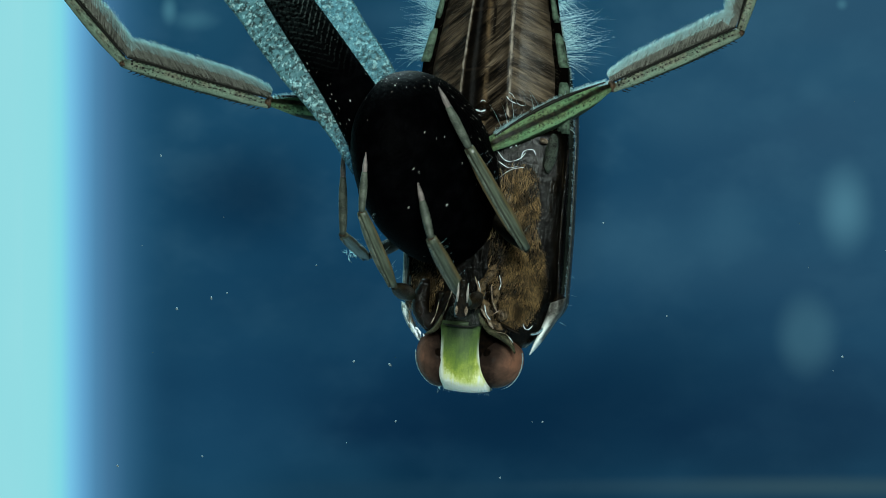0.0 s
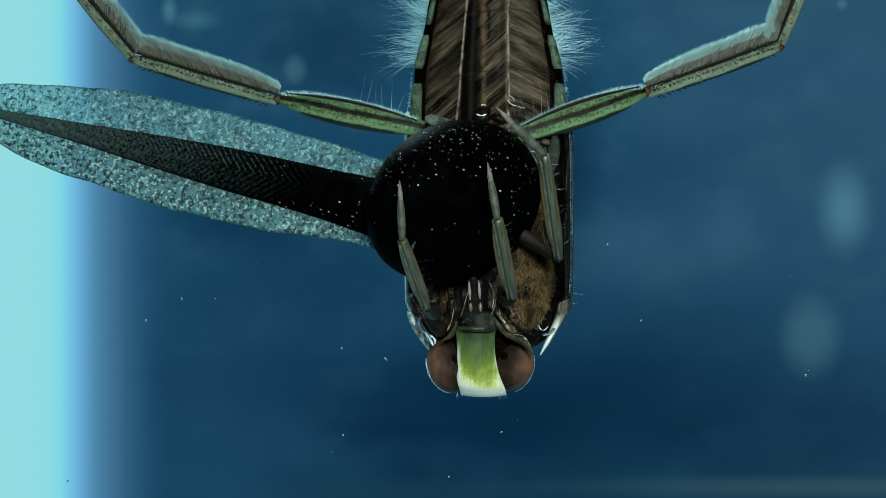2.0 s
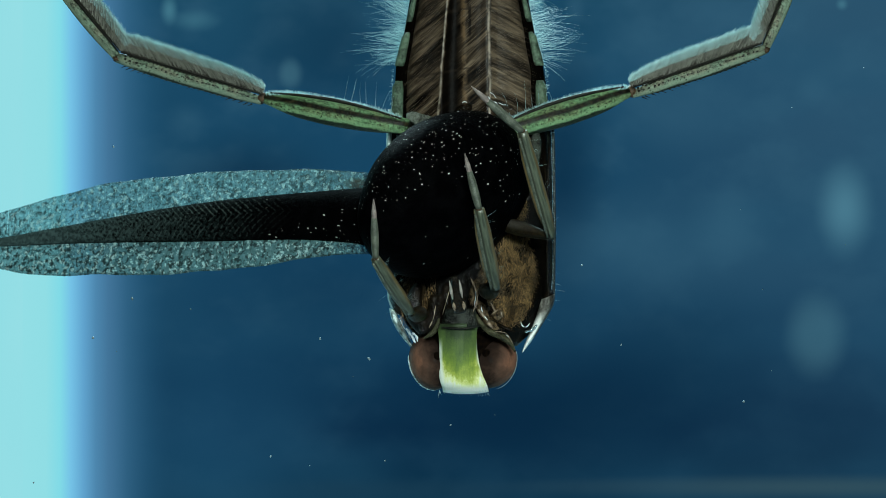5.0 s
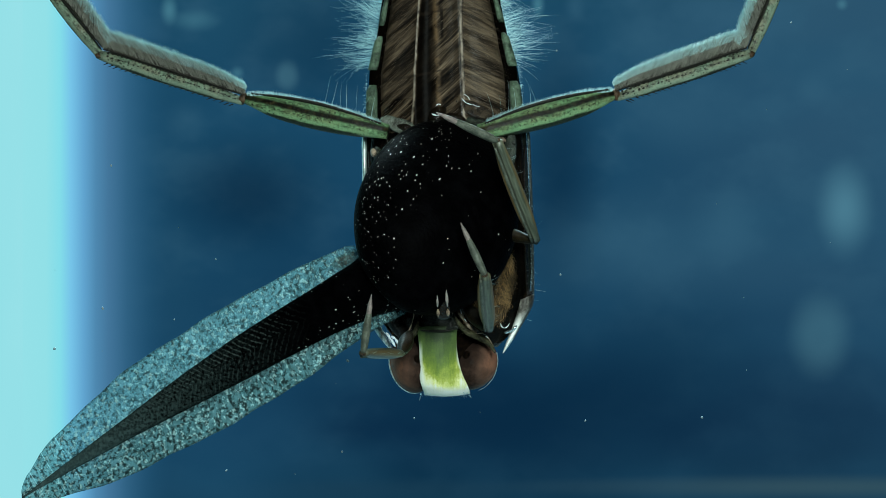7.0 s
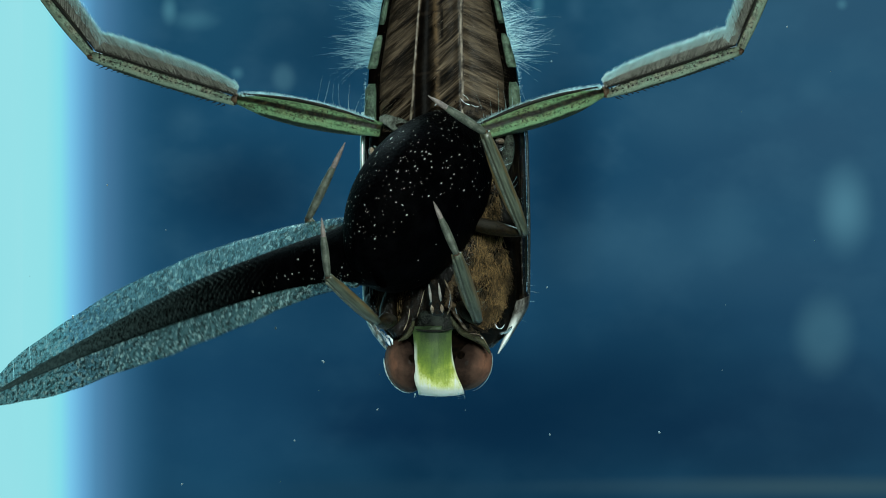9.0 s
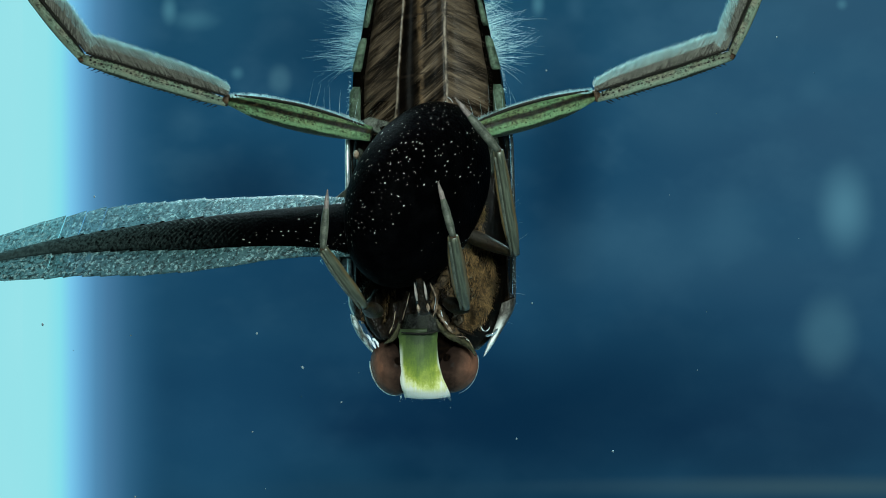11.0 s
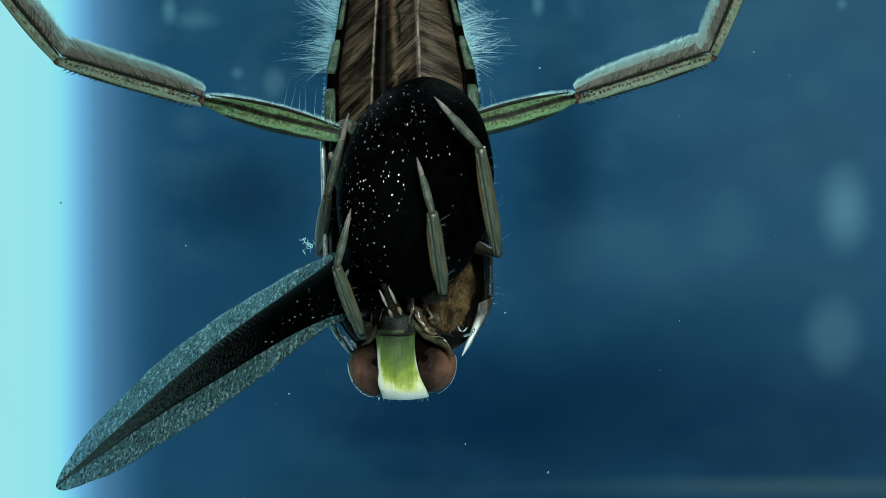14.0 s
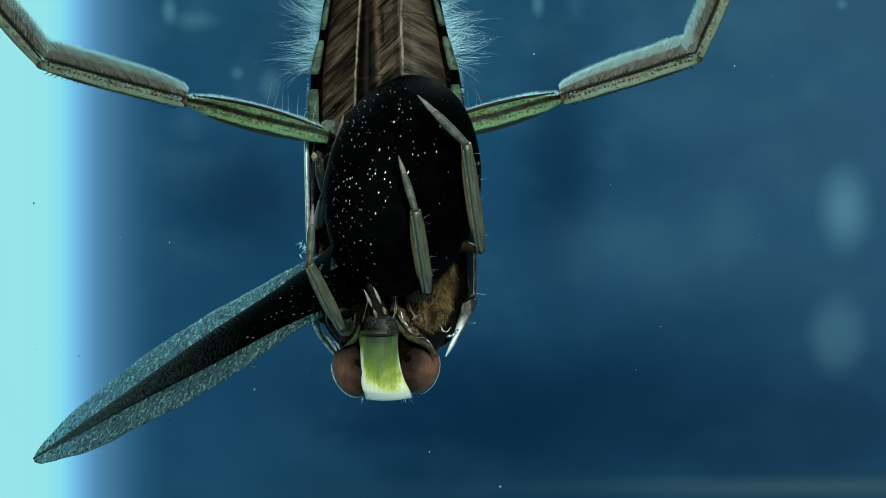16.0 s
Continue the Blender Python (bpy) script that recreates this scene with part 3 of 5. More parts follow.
def hull(rows, front, back, m=40, n=28, centre=864, ridge=0.0):
    """A long body part along the axis: rows of (y, half width); front and back are its bulges in depth."""
    ys = [r[0] for r in rows]
    ws = [r[1] for r in rows]
    bm, loops = bmesh.new(), []
    for i in range(m + 1):
        y = ys[0] + (ys[-1] - ys[0]) * i / m
        w = float(np.interp(-y, [-v for v in ys], ws)) if ys[0] > ys[-1] else float(np.interp(y, ys, ws))
        k = w / max(ws)
        loop = []
        for j in range(n):
            a = 2 * math.pi * j / n
            u, v = math.cos(a), math.sin(a)
            if v >= 0:
                d = front[0] + (front[1] - front[0]) * (v ** 0.8) * (0.4 + 0.6 * k)
                d += ridge * crease(u, w)
            else:
                d = back[0] + (back[1] - back[0]) * (-v) * (0.4 + 0.6 * k)
            loop.append(L(centre + u * w, y, d) * U)
        loops.append(loop)
    rings(bm, loops)
    return bm


def build_insect():
    rnd = random.Random(4)
    bug = thing("backswimmer", "brown and green backswimmer hanging head down, gripping a tadpole", "water insect")

    part("wing_case", hull([(590, 60), (562, 112), (535, 140), (480, 144), (400, 145), (250, 143), (195, 140), (125, 131), (0, 98), (-140, 66), (-270, 6)],
                           (6, -18), (6, 58), centre=862), cuticle(), bug, "pale grey-green folded wing cases")
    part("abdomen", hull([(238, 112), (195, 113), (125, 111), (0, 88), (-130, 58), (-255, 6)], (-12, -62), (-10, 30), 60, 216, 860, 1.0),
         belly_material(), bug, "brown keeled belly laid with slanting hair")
    part("thorax", hull([(612, 80), (592, 102), (572, 117), (535, 136), (480, 139), (400, 140), (300, 139), (228, 134)], (-16, -58), (0, 40), 30, 32, 863), thorax_material(), bug, "dark brown thorax")

    # side plates of the belly, each with its dark gap
    for side in (-1, 1):
        for a, b in ((232, 142), (116, 56), (38, -20), (-38, -96), (-112, -160)):
            bm, loops = bmesh.new(), []
            for i in range(9):
                y = a + (b - a) * i / 8
                inner = float(np.interp(-y, [-232, -125, 0, 160], [114, 112, 89, 52]))
                outer = inner + float(np.interp(-y, [-232, -125, 0, 160], [27, 23, 13, 9])) - (5 if i == 8 else 0)
                inner += 6 if i in (0, 8) else 4
                mid, half = (inner + outer) / 2, (outer - inner) / 2
                loops.append([L(861 + side * (mid + half * math.cos(q)), y, -29 + 5 * math.sin(q)) * U for q in (2 * math.pi * k / 10 for k in range(10))])
            rings(bm, loops)
            part("side_plate", bm, PLATE, bug, "green side plate of the belly")
        bm = bmesh.new()
        rings(bm, [[L(861 + side * (float(np.interp(-y, [-300, -232, -125, 0, 170], [117, 116, 112, 90, 52])) + 6 + (13 if y > 60 else 9) * math.cos(q)), y, -19 + 9 * math.sin(q)) * U
                    for q in (2 * math.pi * k / 10 for k in range(10))] for y in range(300, -181, -20)])
        part("belly_edge", bm, GAP, bug, "black edge between the side plates")

    # rims of the wing cases, the left painted pale as the pane lights it
    for side in (-1, 1):
        bm = bmesh.new()
        rings(bm, [[L(864 + side * (float(np.interp(-y, [-560, -535, -400, -250, -195, -125], [125, 142, 145, 143.5, 140.5, 131])) + (2.8 if side < 0 else 1.4) + (5.2 if side < 0 else 2.8) * math.cos(q)), y, 10 + (26 if side < 0 else 14) * math.sin(q)) * U
                    for q in (2 * math.pi * k / 10 for k in range(10))] for y in range(556, 190, -14)])
        part("wing_rim", bm, RIM if side < 0 else SHADED_RIM, bug, "thin rim of the wing case, light painted in its tone")
        bm = bmesh.new()
        rings(bm, [[L(864 + side * (137 + 4 * math.sin(y / 90) + 2.2 * math.cos(q)), y, -34 + 4 * math.sin(q)) * U
                    for q in (2 * math.pi * k / 8 for k in range(8))] for y in range(540, 250, -14)])
        part("flank_fold", bm, BLACK, bug, "glossy fold of the flank")

    # short fringe on the edge of the wing cases
    for side in (-1, 1):
        bm = bmesh.new()
        for k in range(330):
            y = rnd.uniform(205, 530)
            x = 862 + side * float(np.interp(-y, [-530, -480, -400, -250, -195], [141, 144, 145, 143, 140]))
            strand(bm, L(x, y, rnd.uniform(-12, 24)), (side, rnd.uniform(-0.6, 0.3), rnd.uniform(-1.2, 0.3)), rnd.uniform(2, 8), 0.24, 0.0, 0.1, 2)
        for k in range(120):
            y = rnd.uniform(-60, 225)
            x = 861 + side * (float(np.interp(-y, [-232, -125, 0, 160], [140, 134, 101, 60])))
            strand(bm, L(x, y, rnd.uniform(-26, -12)), (side, rnd.uniform(-0.6, 0.3), rnd.uniform(-0.6, 0.5)), rnd.uniform(3, 8), 0.35, 0.0, 0.1, 2)
        part("wing_fringe", bm, PALE_HAIR, bug, "short pale fringe of the wing case", kind="stuff")

    # tufts of long pale hair beside the belly: fans of fine bundles
    for side in (-1, 1):
        bm = bmesh.new()
        for root_y, count in ((78, 12), (34, 11), (-18, 10), (-78, 8)):
            count = count if side > 0 else int(count * 1.5)
            for c in range(count):
                f = (c + rnd.random()) / count
                yc = root_y + 22 - 42 * f + rnd.uniform(-5, 5)
                lean, long = -0.50 + 1.35 * f + rnd.uniform(-0.2, 0.2), rnd.uniform(42, 108) * (0.75 + 0.45 * math.sin(math.pi * f))
                sag, curl = side * rnd.uniform(-1.3, 0.5), rnd.uniform(-0.6, 0.6)
                for k in range(rnd.randint(5, 14)):
                    y = yc + rnd.uniform(-7, 7)
                    x = 861 + side * (float(np.interp(-y, [-232, -125, 0, 160], [136, 130, 100, 60])) - 4)
                    way = Vector((side, rnd.uniform(-0.3, 0.3), lean + rnd.gauss(0, 0.10)))
                    strand(bm, L(x, y, rnd.uniform(-14, 20)), way, long * rnd.uniform(0.5, 1.05), 0.25, curl + rnd.uniform(-0.2, 0.2), sag + rnd.uniform(-0.2, 0.2), 6)
        part("hair_tuft", bm, PALE_HAIR, bug, "long pale hair beside the belly", kind="stuff")

    # short hair laid over the belly
    bm = bmesh.new()
    for k in range(1100):
        u = rnd.uniform(0.31, 0.95) * rnd.choice((-1, 1)) if k % 9 else rnd.uniform(-0.3, 0.3)
        y = rnd.uniform(-60, 225)
        w = float(np.interp(-y, [-238, -195, -125, 0, 130], [112, 113, 111, 88, 58]))
        v = math.sqrt(1 - u * u)
        if -0.45 < u < -0.07:
            continue
        d = -12 - 50 * v ** 0.8 * (0.4 + 0.6 * w / 116) + crease(u, w)
        sgn = 1 if u > 0.32 else -1
        strand(bm, L(861 + u * w, y, d), (sgn * 0.85, -0.10 + abs(u) * 0.3, (-0.38 if sgn > 0 else -0.66) + rnd.uniform(-0.12, 0.12)), rnd.uniform(12, 26), 0.32, 0.0, 0.1, 2)
    part("belly_hair", bm, BELLY_HAIR, bug, "short brown hair laid over the belly", kind="stuff")

    fuzz = plain("breast_fuzz", (0.032, 0.020, 0.009), (0.005, 0.0034, 0.0018), 20, 0.7, 0.9, spec=0.05)
    for x, y, rx, rz in ((928, 478, 40, 86), (924, 360, 34, 84), (912, 552, 34, 28), (768, 520, 30, 50)):
        part("breast", ball(bmesh.new(), L(x, y, -30), rx, 24, rz, None, 28, 18, lambda q: 1 + 0.10 * noise.noise(q * 2.3 + Vector((x, 0, 0)))), fuzz, bug, "brown downy breast lobe")
    # hair standing on the lobes, swept down and outwards
    bm = bmesh.new()
    for cx, cy, rx, rz, count in ((934, 486, 42, 84, 9500), (926, 358, 36, 82, 5000), (908, 550, 34, 30, 3600)):
        centre = L(cx, cy, -34)
        for k in range(count):
            a, b = rnd.uniform(0, 2 * math.pi), math.sqrt(rnd.random())
            q = Vector((b * math.cos(a), -math.sqrt(max(0.0, 1 - b * b)), b * math.sin(a)))
            root = centre + Vector((q.x * rx, q.y * 30, q.z * rz))
            clump = noise.noise(Vector((root.x * 0.045, root.z * 0.03, 1.0)))
            if rnd.random() > 0.75 + 0.9 * clump:
                continue
            way = Vector((0.40 * q.x + 0.8 * clump + rnd.uniform(-0.15, 0.15), -0.40, -0.75 + 0.3 * q.z + rnd.uniform(-0.2, 0.2)))
            strand(bm, root, way, rnd.uniform(6, 15), 0.24, rnd.uniform(-0.6, 0.6), rnd.uniform(-0.9, 0.4), 3)
    part("breast_tuft", bm, GOLD_HAIR, bug, "golden brown tufted hair of the breast", kind="stuff")
    # hairy breast, on both sides of the beak
    for side, x0, x1 in ((1, 878, 992), (-1, 738, 800)):
        bm = bmesh.new()
        for k in range(9000 if side > 0 else 2500):
            x, y = rnd.uniform(x0, x1), rnd.uniform(285 if side > 0 else 390, 585)
            if side > 0 and (y > 500 + (985 - x) * 0.9 or x > 966 + 14 * noise.noise(Vector((y * 0.03, 3.0, 0))) - max(0, 440 - y) * 0.16 or (y < 425 and rnd.random() > 0.70 + 0.45 * max(0, noise.noise(Vector((x * 0.03, y * 0.008, 0))) + 0.1))):
                continue
            if noise.noise(Vector((x * 0.05, y * 0.03, 5.0))) < rnd.uniform(-0.7, 0.25):
                continue
            u = (x - 863) / 140
            d = -24 - 42 * (max(0, 1 - u * u) ** 0.4)
            strand(bm, L(x, y, d), (rnd.uniform(-0.35, 0.35), -0.45, rnd.uniform(-1.1, -0.2) - (0.8 if y < 425 else 0)), rnd.uniform(6, 13) * (1.5 if y < 425 else 1), 0.30, rnd.uniform(-0.5, 0.5), rnd.uniform(-0.6, 0.3), 2)
        part("breast_hair", bm, GOLD_HAIR, bug, "golden brown hair of the breast", kind="stuff")
    for pts in (((878, 500), (893, 545), (880, 585)), ((885, 560), (905, 572), (940, 588)), ((797, 520), (800, 560), (792, 590)), ((768, 500), (760, 550), (775, 590)), ((820, 500), (818, 530), (824, 556)), ((868, 505), (872, 530), (866, 556))):
        bm = bmesh.new()
        loops = []
        for i in range(9):
            x, y = spline(pts, i / 8)
            r = (16 if pts[0][0] < 800 else 9) * math.sin(math.pi * (0.12 + 0.76 * i / 8))
            loops.append([L(x + r * math.cos(q), y, -66 + r * 0.8 * math.sin(q)) * U for q in (2 * math.pi * k / 10 for k in range(10))])
        rings(bm, loops)
        part("breast_plate", bm, BLACK, bug, "dark glossy plate of the breast")

    wet = plain("wet_belly_end", (0.060, 0.044, 0.030), (0.010, 0.007, 0.005), 9, 0.16, 0.9, spec=0.5)
    olive = plain("hip_olive", (0.036, 0.046, 0.034), (0.006, 0.007, 0.005), 14, 0.25, 0.8, spec=0.25)
    horn = plain("hip_horn", (0.13, 0.15, 0.125), (0.020, 0.022, 0.017), 16, 0.25, 0.7, spec=0.25)
    for x, y, rx, ry, rz, a, mat in ((850, 203, 17, 16, 13, -14, BLACK), (884, 206, 20, 16, 10, 16, BLACK), (912, 190, 36, 14, 13, 22, wet), (852, 192, 15, 18, 8, -8, BLACK), (922, 216, 28, 14, 9, 16, olive), (790, 218, 44, 9, 13, 22, horn), (798, 222, 30, 12, 8, 24, BLACK),
                                     (735, 262, 6, 8, 8, -14, TAN_GLINT), (799, 246, 8, 12, 5, -14, TAN_GLINT), (746, 290, 11, 8, 38, -6, olive), (766, 272, 16, 12, 24, 30, BLACK), (976, 268, 11, 8, 34, 8, olive), (962, 246, 8, 12, 5, 16, TAN_GLINT)):
        turn = Euler((0, radians(a), 0)).to_matrix()
        part("hip_plate", ball(bmesh.new(), L(x, y, -58), rx, ry, rz, turn, 22, 14, lambda q: 1 + 0.16 * noise.noise(q * 2.0 + Vector((x, y, 0)))), mat, bug, "glossy hip plate")

    chest = plain("chest_fold", (0.014, 0.009, 0.005), (0.002, 0.0014, 0.0009), 9, 0.16, 0.9, spec=0.35)
    # lit copy of the chest fold's colour, for the folds right of the beak
    chest_lit_side = plain("lit_chest_fold", (0.150, 0.098, 0.052), (0.006, 0.004, 0.002), 10, 0.16, 0.9, spec=0.5)
    for x, y, rx, rz, a in ((868, 516, 8, 24, 12), (882, 548, 9, 20, -30), (896, 572, 7, 18, -55), (896, 522, 8, 22, 8), (910, 556, 10, 12, 20), (806, 540, 9, 20, 14), (792, 562, 10, 16, 30), (776, 576, 9, 14, -20), (884, 486, 9, 18, 25)):
        part("chest_fold", ball(bmesh.new(), L(x, y, -72), rx, 11, rz, Euler((0, radians(a), 0)).to_matrix(), 20, 14, lambda q: 1 + 0.22 * noise.noise(q * 2.6 + Vector((x, y, 0)))), chest_lit_side if x > 866 else chest, bug, "glossy brown fold of the chest")

    # neck shield margins: the pale corners behind the eyes
    for side, pts in ((1, ((996, 526), (991, 548), (979, 576), (965, 602), (953, 623))), (-1, ((722, 546), (728, 564), (739, 586), (752, 606), (765, 624)))):
        bm, loops = bmesh.new(), []
        for i in range(17):
            s = i / 16
            x, y = spline(pts, s)
            r = float(spline([15, 16, 10.5, 7, 1.5] if side > 0 else [5, 8, 9, 6, 1.5], s))
            loops.append([L(x + r * math.cos(q), y - side * r * 0.4 * math.cos(q), -20 + 22 * math.sin(q) * min(1, r / 8)) * U for q in (2 * math.pi * k / 14 for k in range(14))])
        rings(bm, loops)
        part("neck_shield", bm, CREAM, bug, "cream corner of the neck shield")
        part("shoulder", ball(bmesh.new(), L(864 + side * 128, 536, -18), 14, 22, 26, Euler((0, side * radians(28), 0)).to_matrix(), 18, 12), BLACK, bug, "dark shoulder corner")
        # trapped air: metallic on the right, its shine painted white on the left
        bm = bmesh.new()
        for k in range(3):
            p = ((962, 586), (969, 584), (975, 579)) if side > 0 else ((760, 598), (753, 594), (767, 602))
            ball(bm, L(p[k][0], p[k][1], -52), *((6, 4, 2.4, Euler((0, -0.25 - 0.3 * k, 0)).to_matrix()) if side > 0 else (1.3, 3, 6.5 - k, Euler((0, -0.35, 0)).to_matrix())), seg=10, ringn=6)
        part("air_glint", bm, silver() if side > 0 else GLINT, bug, "silvery film of trapped air")
        bm = bmesh.new()
        for k in range(5):
            y = rnd.uniform(480, 610)
            x = 864 + side * float(np.interp(y, [480, 540, 610], [147, 146, 96]))
            strand(bm, L(x, y, rnd.uniform(-20, 30)), (side, rnd.uniform(-0.3, 0.3), rnd.uniform(-0.9, 0.1)), rnd.uniform(8, 24), 0.18, 0.1, -0.3, 3)
        part("fine_hair", bm, PALE_HAIR, bug, "fine pale hair", kind="stuff")

    # head
    bm = ball(bmesh.new(), L(852, 628, -22), 84, 66, 56, seg=32, ringn=18)
    part("head", bm, PUPIL, bug, "dark glossy head capsule")
    for side, cx in ((-1, 789), (1, 901)):
        turn = Euler((0, side * radians(20), side * radians(-12))).to_matrix()
        bm = ball(bmesh.new(), L(cx, 641, -34), 39.5 if side > 0 else 34.5, 62, 46.5 if side > 0 else 49, turn, 36, 22,
                  lambda q: 1 + 0.05 * q.z * q.x)
        eye = part("eye", bm, eye_material(), bug, "large glossy red-brown eye")
        # dark spot laid on the eye's front, and rim light round its outer side, modelled as a pale line
        axes = Vector((39.5 if side > 0 else 34.5, 62, 49))
        centre = L(cx, 641, -34)
        sx, sz = (-13, 20) if side > 0 else (14, 15)
        best = min((Vector((math.sin(a) * math.cos(b), -math.cos(a) * math.cos(b), math.sin(b))) for a in np.linspace(-1.3, 1.3, 60) for b in np.linspace(-1.3, 1.3, 60)),
                   key=lambda q: ((turn @ Vector((q.x * axes.x, q.y * axes.y, q.z * axes.z))).x - sx) ** 2 + ((turn @ Vector((q.x * axes.x, q.y * axes.y, q.z * axes.z))).z - sz) ** 2)
        at = centre + turn @ Vector((best.x * axes.x, best.y * axes.y, best.z * axes.z))
        out = (turn @ Vector((best.x / axes.x, best.y / axes.y, best.z / axes.z))).normalized()
        lie = out.to_track_quat("Y", "Z").to_matrix()
        part("pupil_spot", ball(bmesh.new(), at, 7, 1.0, 7.5, lie, 24, 10), PUPIL, eye, "dark spot of the eye")
        loops = []
        for i in range(29):
            s = i / 28
            a = radians((150 + 135 * s) if side < 0 else (40 - 100 * s))
            r = (1.9 if side < 0 else 0.45) * math.sin(math.pi * (0.04 + 0.92 * s)) ** 0.5
            p = Vector((math.cos(a) * (axes.x + 0.4), 8, math.sin(a) * (axes.z + 0.4)))
            ray = Vector((math.cos(a), 0, math.sin(a)))
            loops.append([(centre + turn @ (p + ray * (r * math.cos(q)) + Vector((0, 3.5 * math.sin(q), 0)))) * U for q in (2 * math.pi * k / 8 for k in range(8))])
        bm = bmesh.new()
        rings(bm, loops)
        part("eye_rim_light", bm, RIM, eye, "thin pale line of rim light on the eye")
    def shield(u, v):
        y = 572 + (693 - 572) * v
        half = float(spline([36.5, 34, 33.5, 34.5, 37, 40, 40.5], v))
        cx = float(spline([838.5, 839, 840.5, 844, 853], v))
        x = cx + (2 * u - 1) * half
        sag = 4 * (1 - (2 * u - 1) ** 2) * v
        return L(x, y + sag, -88 - 16 * math.cos((2 * u - 1) * 1.35) + 42 * max(0, v - 0.86) ** 1.4 * 8)
    part("head_shield", sheet(bmesh.new(), shield, 14, 26, 40), face_material(), bug, "yellow-green head shield with whitish end")
    bm = bmesh.new()
    for k in range(22):
        x = rnd.choice((rnd.uniform(806, 830), rnd.uniform(868, 890), rnd.uniform(806, 890)))
        strand(bm, L(x, 690, -88 + rnd.uniform(-8, 20)), (rnd.uniform(-0.4, 0.4), 0, -1), rnd.uniform(5, 13), 0.32, 0.2, 0.1, 3)
    part("whisker", bm, PALE_HAIR, bug, "fine bristles under the head", kind="stuff")
    def lip(u, v):
        half = 26 + 11 * v
        return L(844 + (2 * u - 1) * half, 546 + 32 * v, -92 - 10 * math.cos((2 * u - 1) * 1.4))
    part("upper_lip", sheet(bmesh.new(), lip, 8, 6, 30), plain("upper_lip", (0.003, 0.0035, 0.0025), (0.020, 0.024, 0.018), 16, 0.2, 0.7, spec=0.25), bug, "dark grey upper lip")
    def tube(pts, wide, deep, d, n=10, m=16):
        bm, loops = bmesh.new(), []
        for i in range(m + 1):
            x, y = spline(pts, i / m)
            q0 = spline(pts, max(0, i / m - 0.03))
            q1 = spline(pts, min(1, i / m + 0.03))
            tx, ty = q1[0] - q0[0], q1[1] - q0[1]
            k = math.hypot(tx, ty) or 1
            r = max(0.4, float(spline(wide, i / m)))
            loops.append([L(x - ty / k * r * math.cos(a), y + tx / k * r * math.cos(a), d + min(deep, r * 1.4) * math.sin(a)) * U for a in (2 * math.pi * j / n for j in range(n))])
        rings(bm, loops)
        return bm
    part("lip_seam", tube(((810, 578), (826, 580), (843, 581), (860, 580), (875, 577)), [1, 2, 2.2, 2, 1], 6, -108), SPINE, bug, "black seam over the head shield")
    for pts, wide in ((((878, 573), (894, 586), (914, 594), (931, 606), (940, 622)), [2, 5.5, 6.5, 5, 1.5]), (((872, 556), (880, 572), (890, 580)), [2, 5, 3]),
                      (((806, 562), (802, 576), (793, 589), (778, 598)), [2, 4.5, 5, 1])):
        part("cheek", tube(pts, wide, 8, -96), CHEEK, bug, "dull green cheek fold")
    # pale folds and the glints on them, both drawn as tan tubes
    for pts, r in ((((862, 490), (874, 525), (866, 552)), 2.2), (((893, 502), (896, 530), (906, 552)), 2.0), (((876, 546), (888, 564), (901, 581)), 3.2), (((905, 586), (925, 590), (936, 608)), 0.9),
                   (((800, 540), (796, 562), (788, 580)), 1.3), (((826, 508), (818, 536), (812, 556)), 1.1), (((898, 556), (912, 548), (918, 560)), 1.4)):
        part("tan_glint", tube(pts, [r * 0.25, r * 0.9, r * 0.35, r * 1.0, r * 0.25], 3, -104), TAN_GLINT, bug, "pale fold with painted glint beside the beak")
    # highlights of belly, flank and chest drawn as white tubes, some on trapped air
    for pts, r in ((((894, 170), (901, 178), (911, 182)), 1.5), (((913, 181), (920, 185), (926, 185)), 1.0), (((898, 163), (904, 167), (908, 173)), 0.8), (((840, 196), (849, 199), (858, 196)), 3.0), (((848, 182), (852, 179), (857, 181)), 1.6), (((884, 268), (900, 284), (922, 280), (934, 268)), 1.6), (((886, 285), (905, 296), (922, 292)), 1.2), (((926, 282), (930, 266), (946, 262), (952, 272)), 1.8), (((896, 308), (912, 298), (932, 294)), 1.2),
                   (((905, 262), (912, 254), (918, 258)), 2.4), (((950, 569), (954, 577), (961, 578), (967, 571)), 1.8),
                   (((906, 588), (910, 596), (917, 598)), 2.6), (((924, 592), (932, 600), (936, 612)), 1.8), (((880, 540), (884, 556), (892, 566)), 1.8), (((866, 498), (871, 520), (868, 540)), 1.6), (((903, 486), (907, 500), (904, 512)), 1.4),
                   (((748, 580), (756, 592), (764, 606)), 5.0), (((757, 588), (764, 592), (768, 600)), 5.0), (((736, 562), (742, 576), (748, 584)), 1.6)):
        part("air_glint", tube(pts, [r * 0.15, r * 0.55, r * 0.25, r * 0.5, r * 0.15], 2, -72 if pts[0][1] < 400 else -90), GLINT, bug, "painted white glint on wet cuticle and trapped air")
    return bug


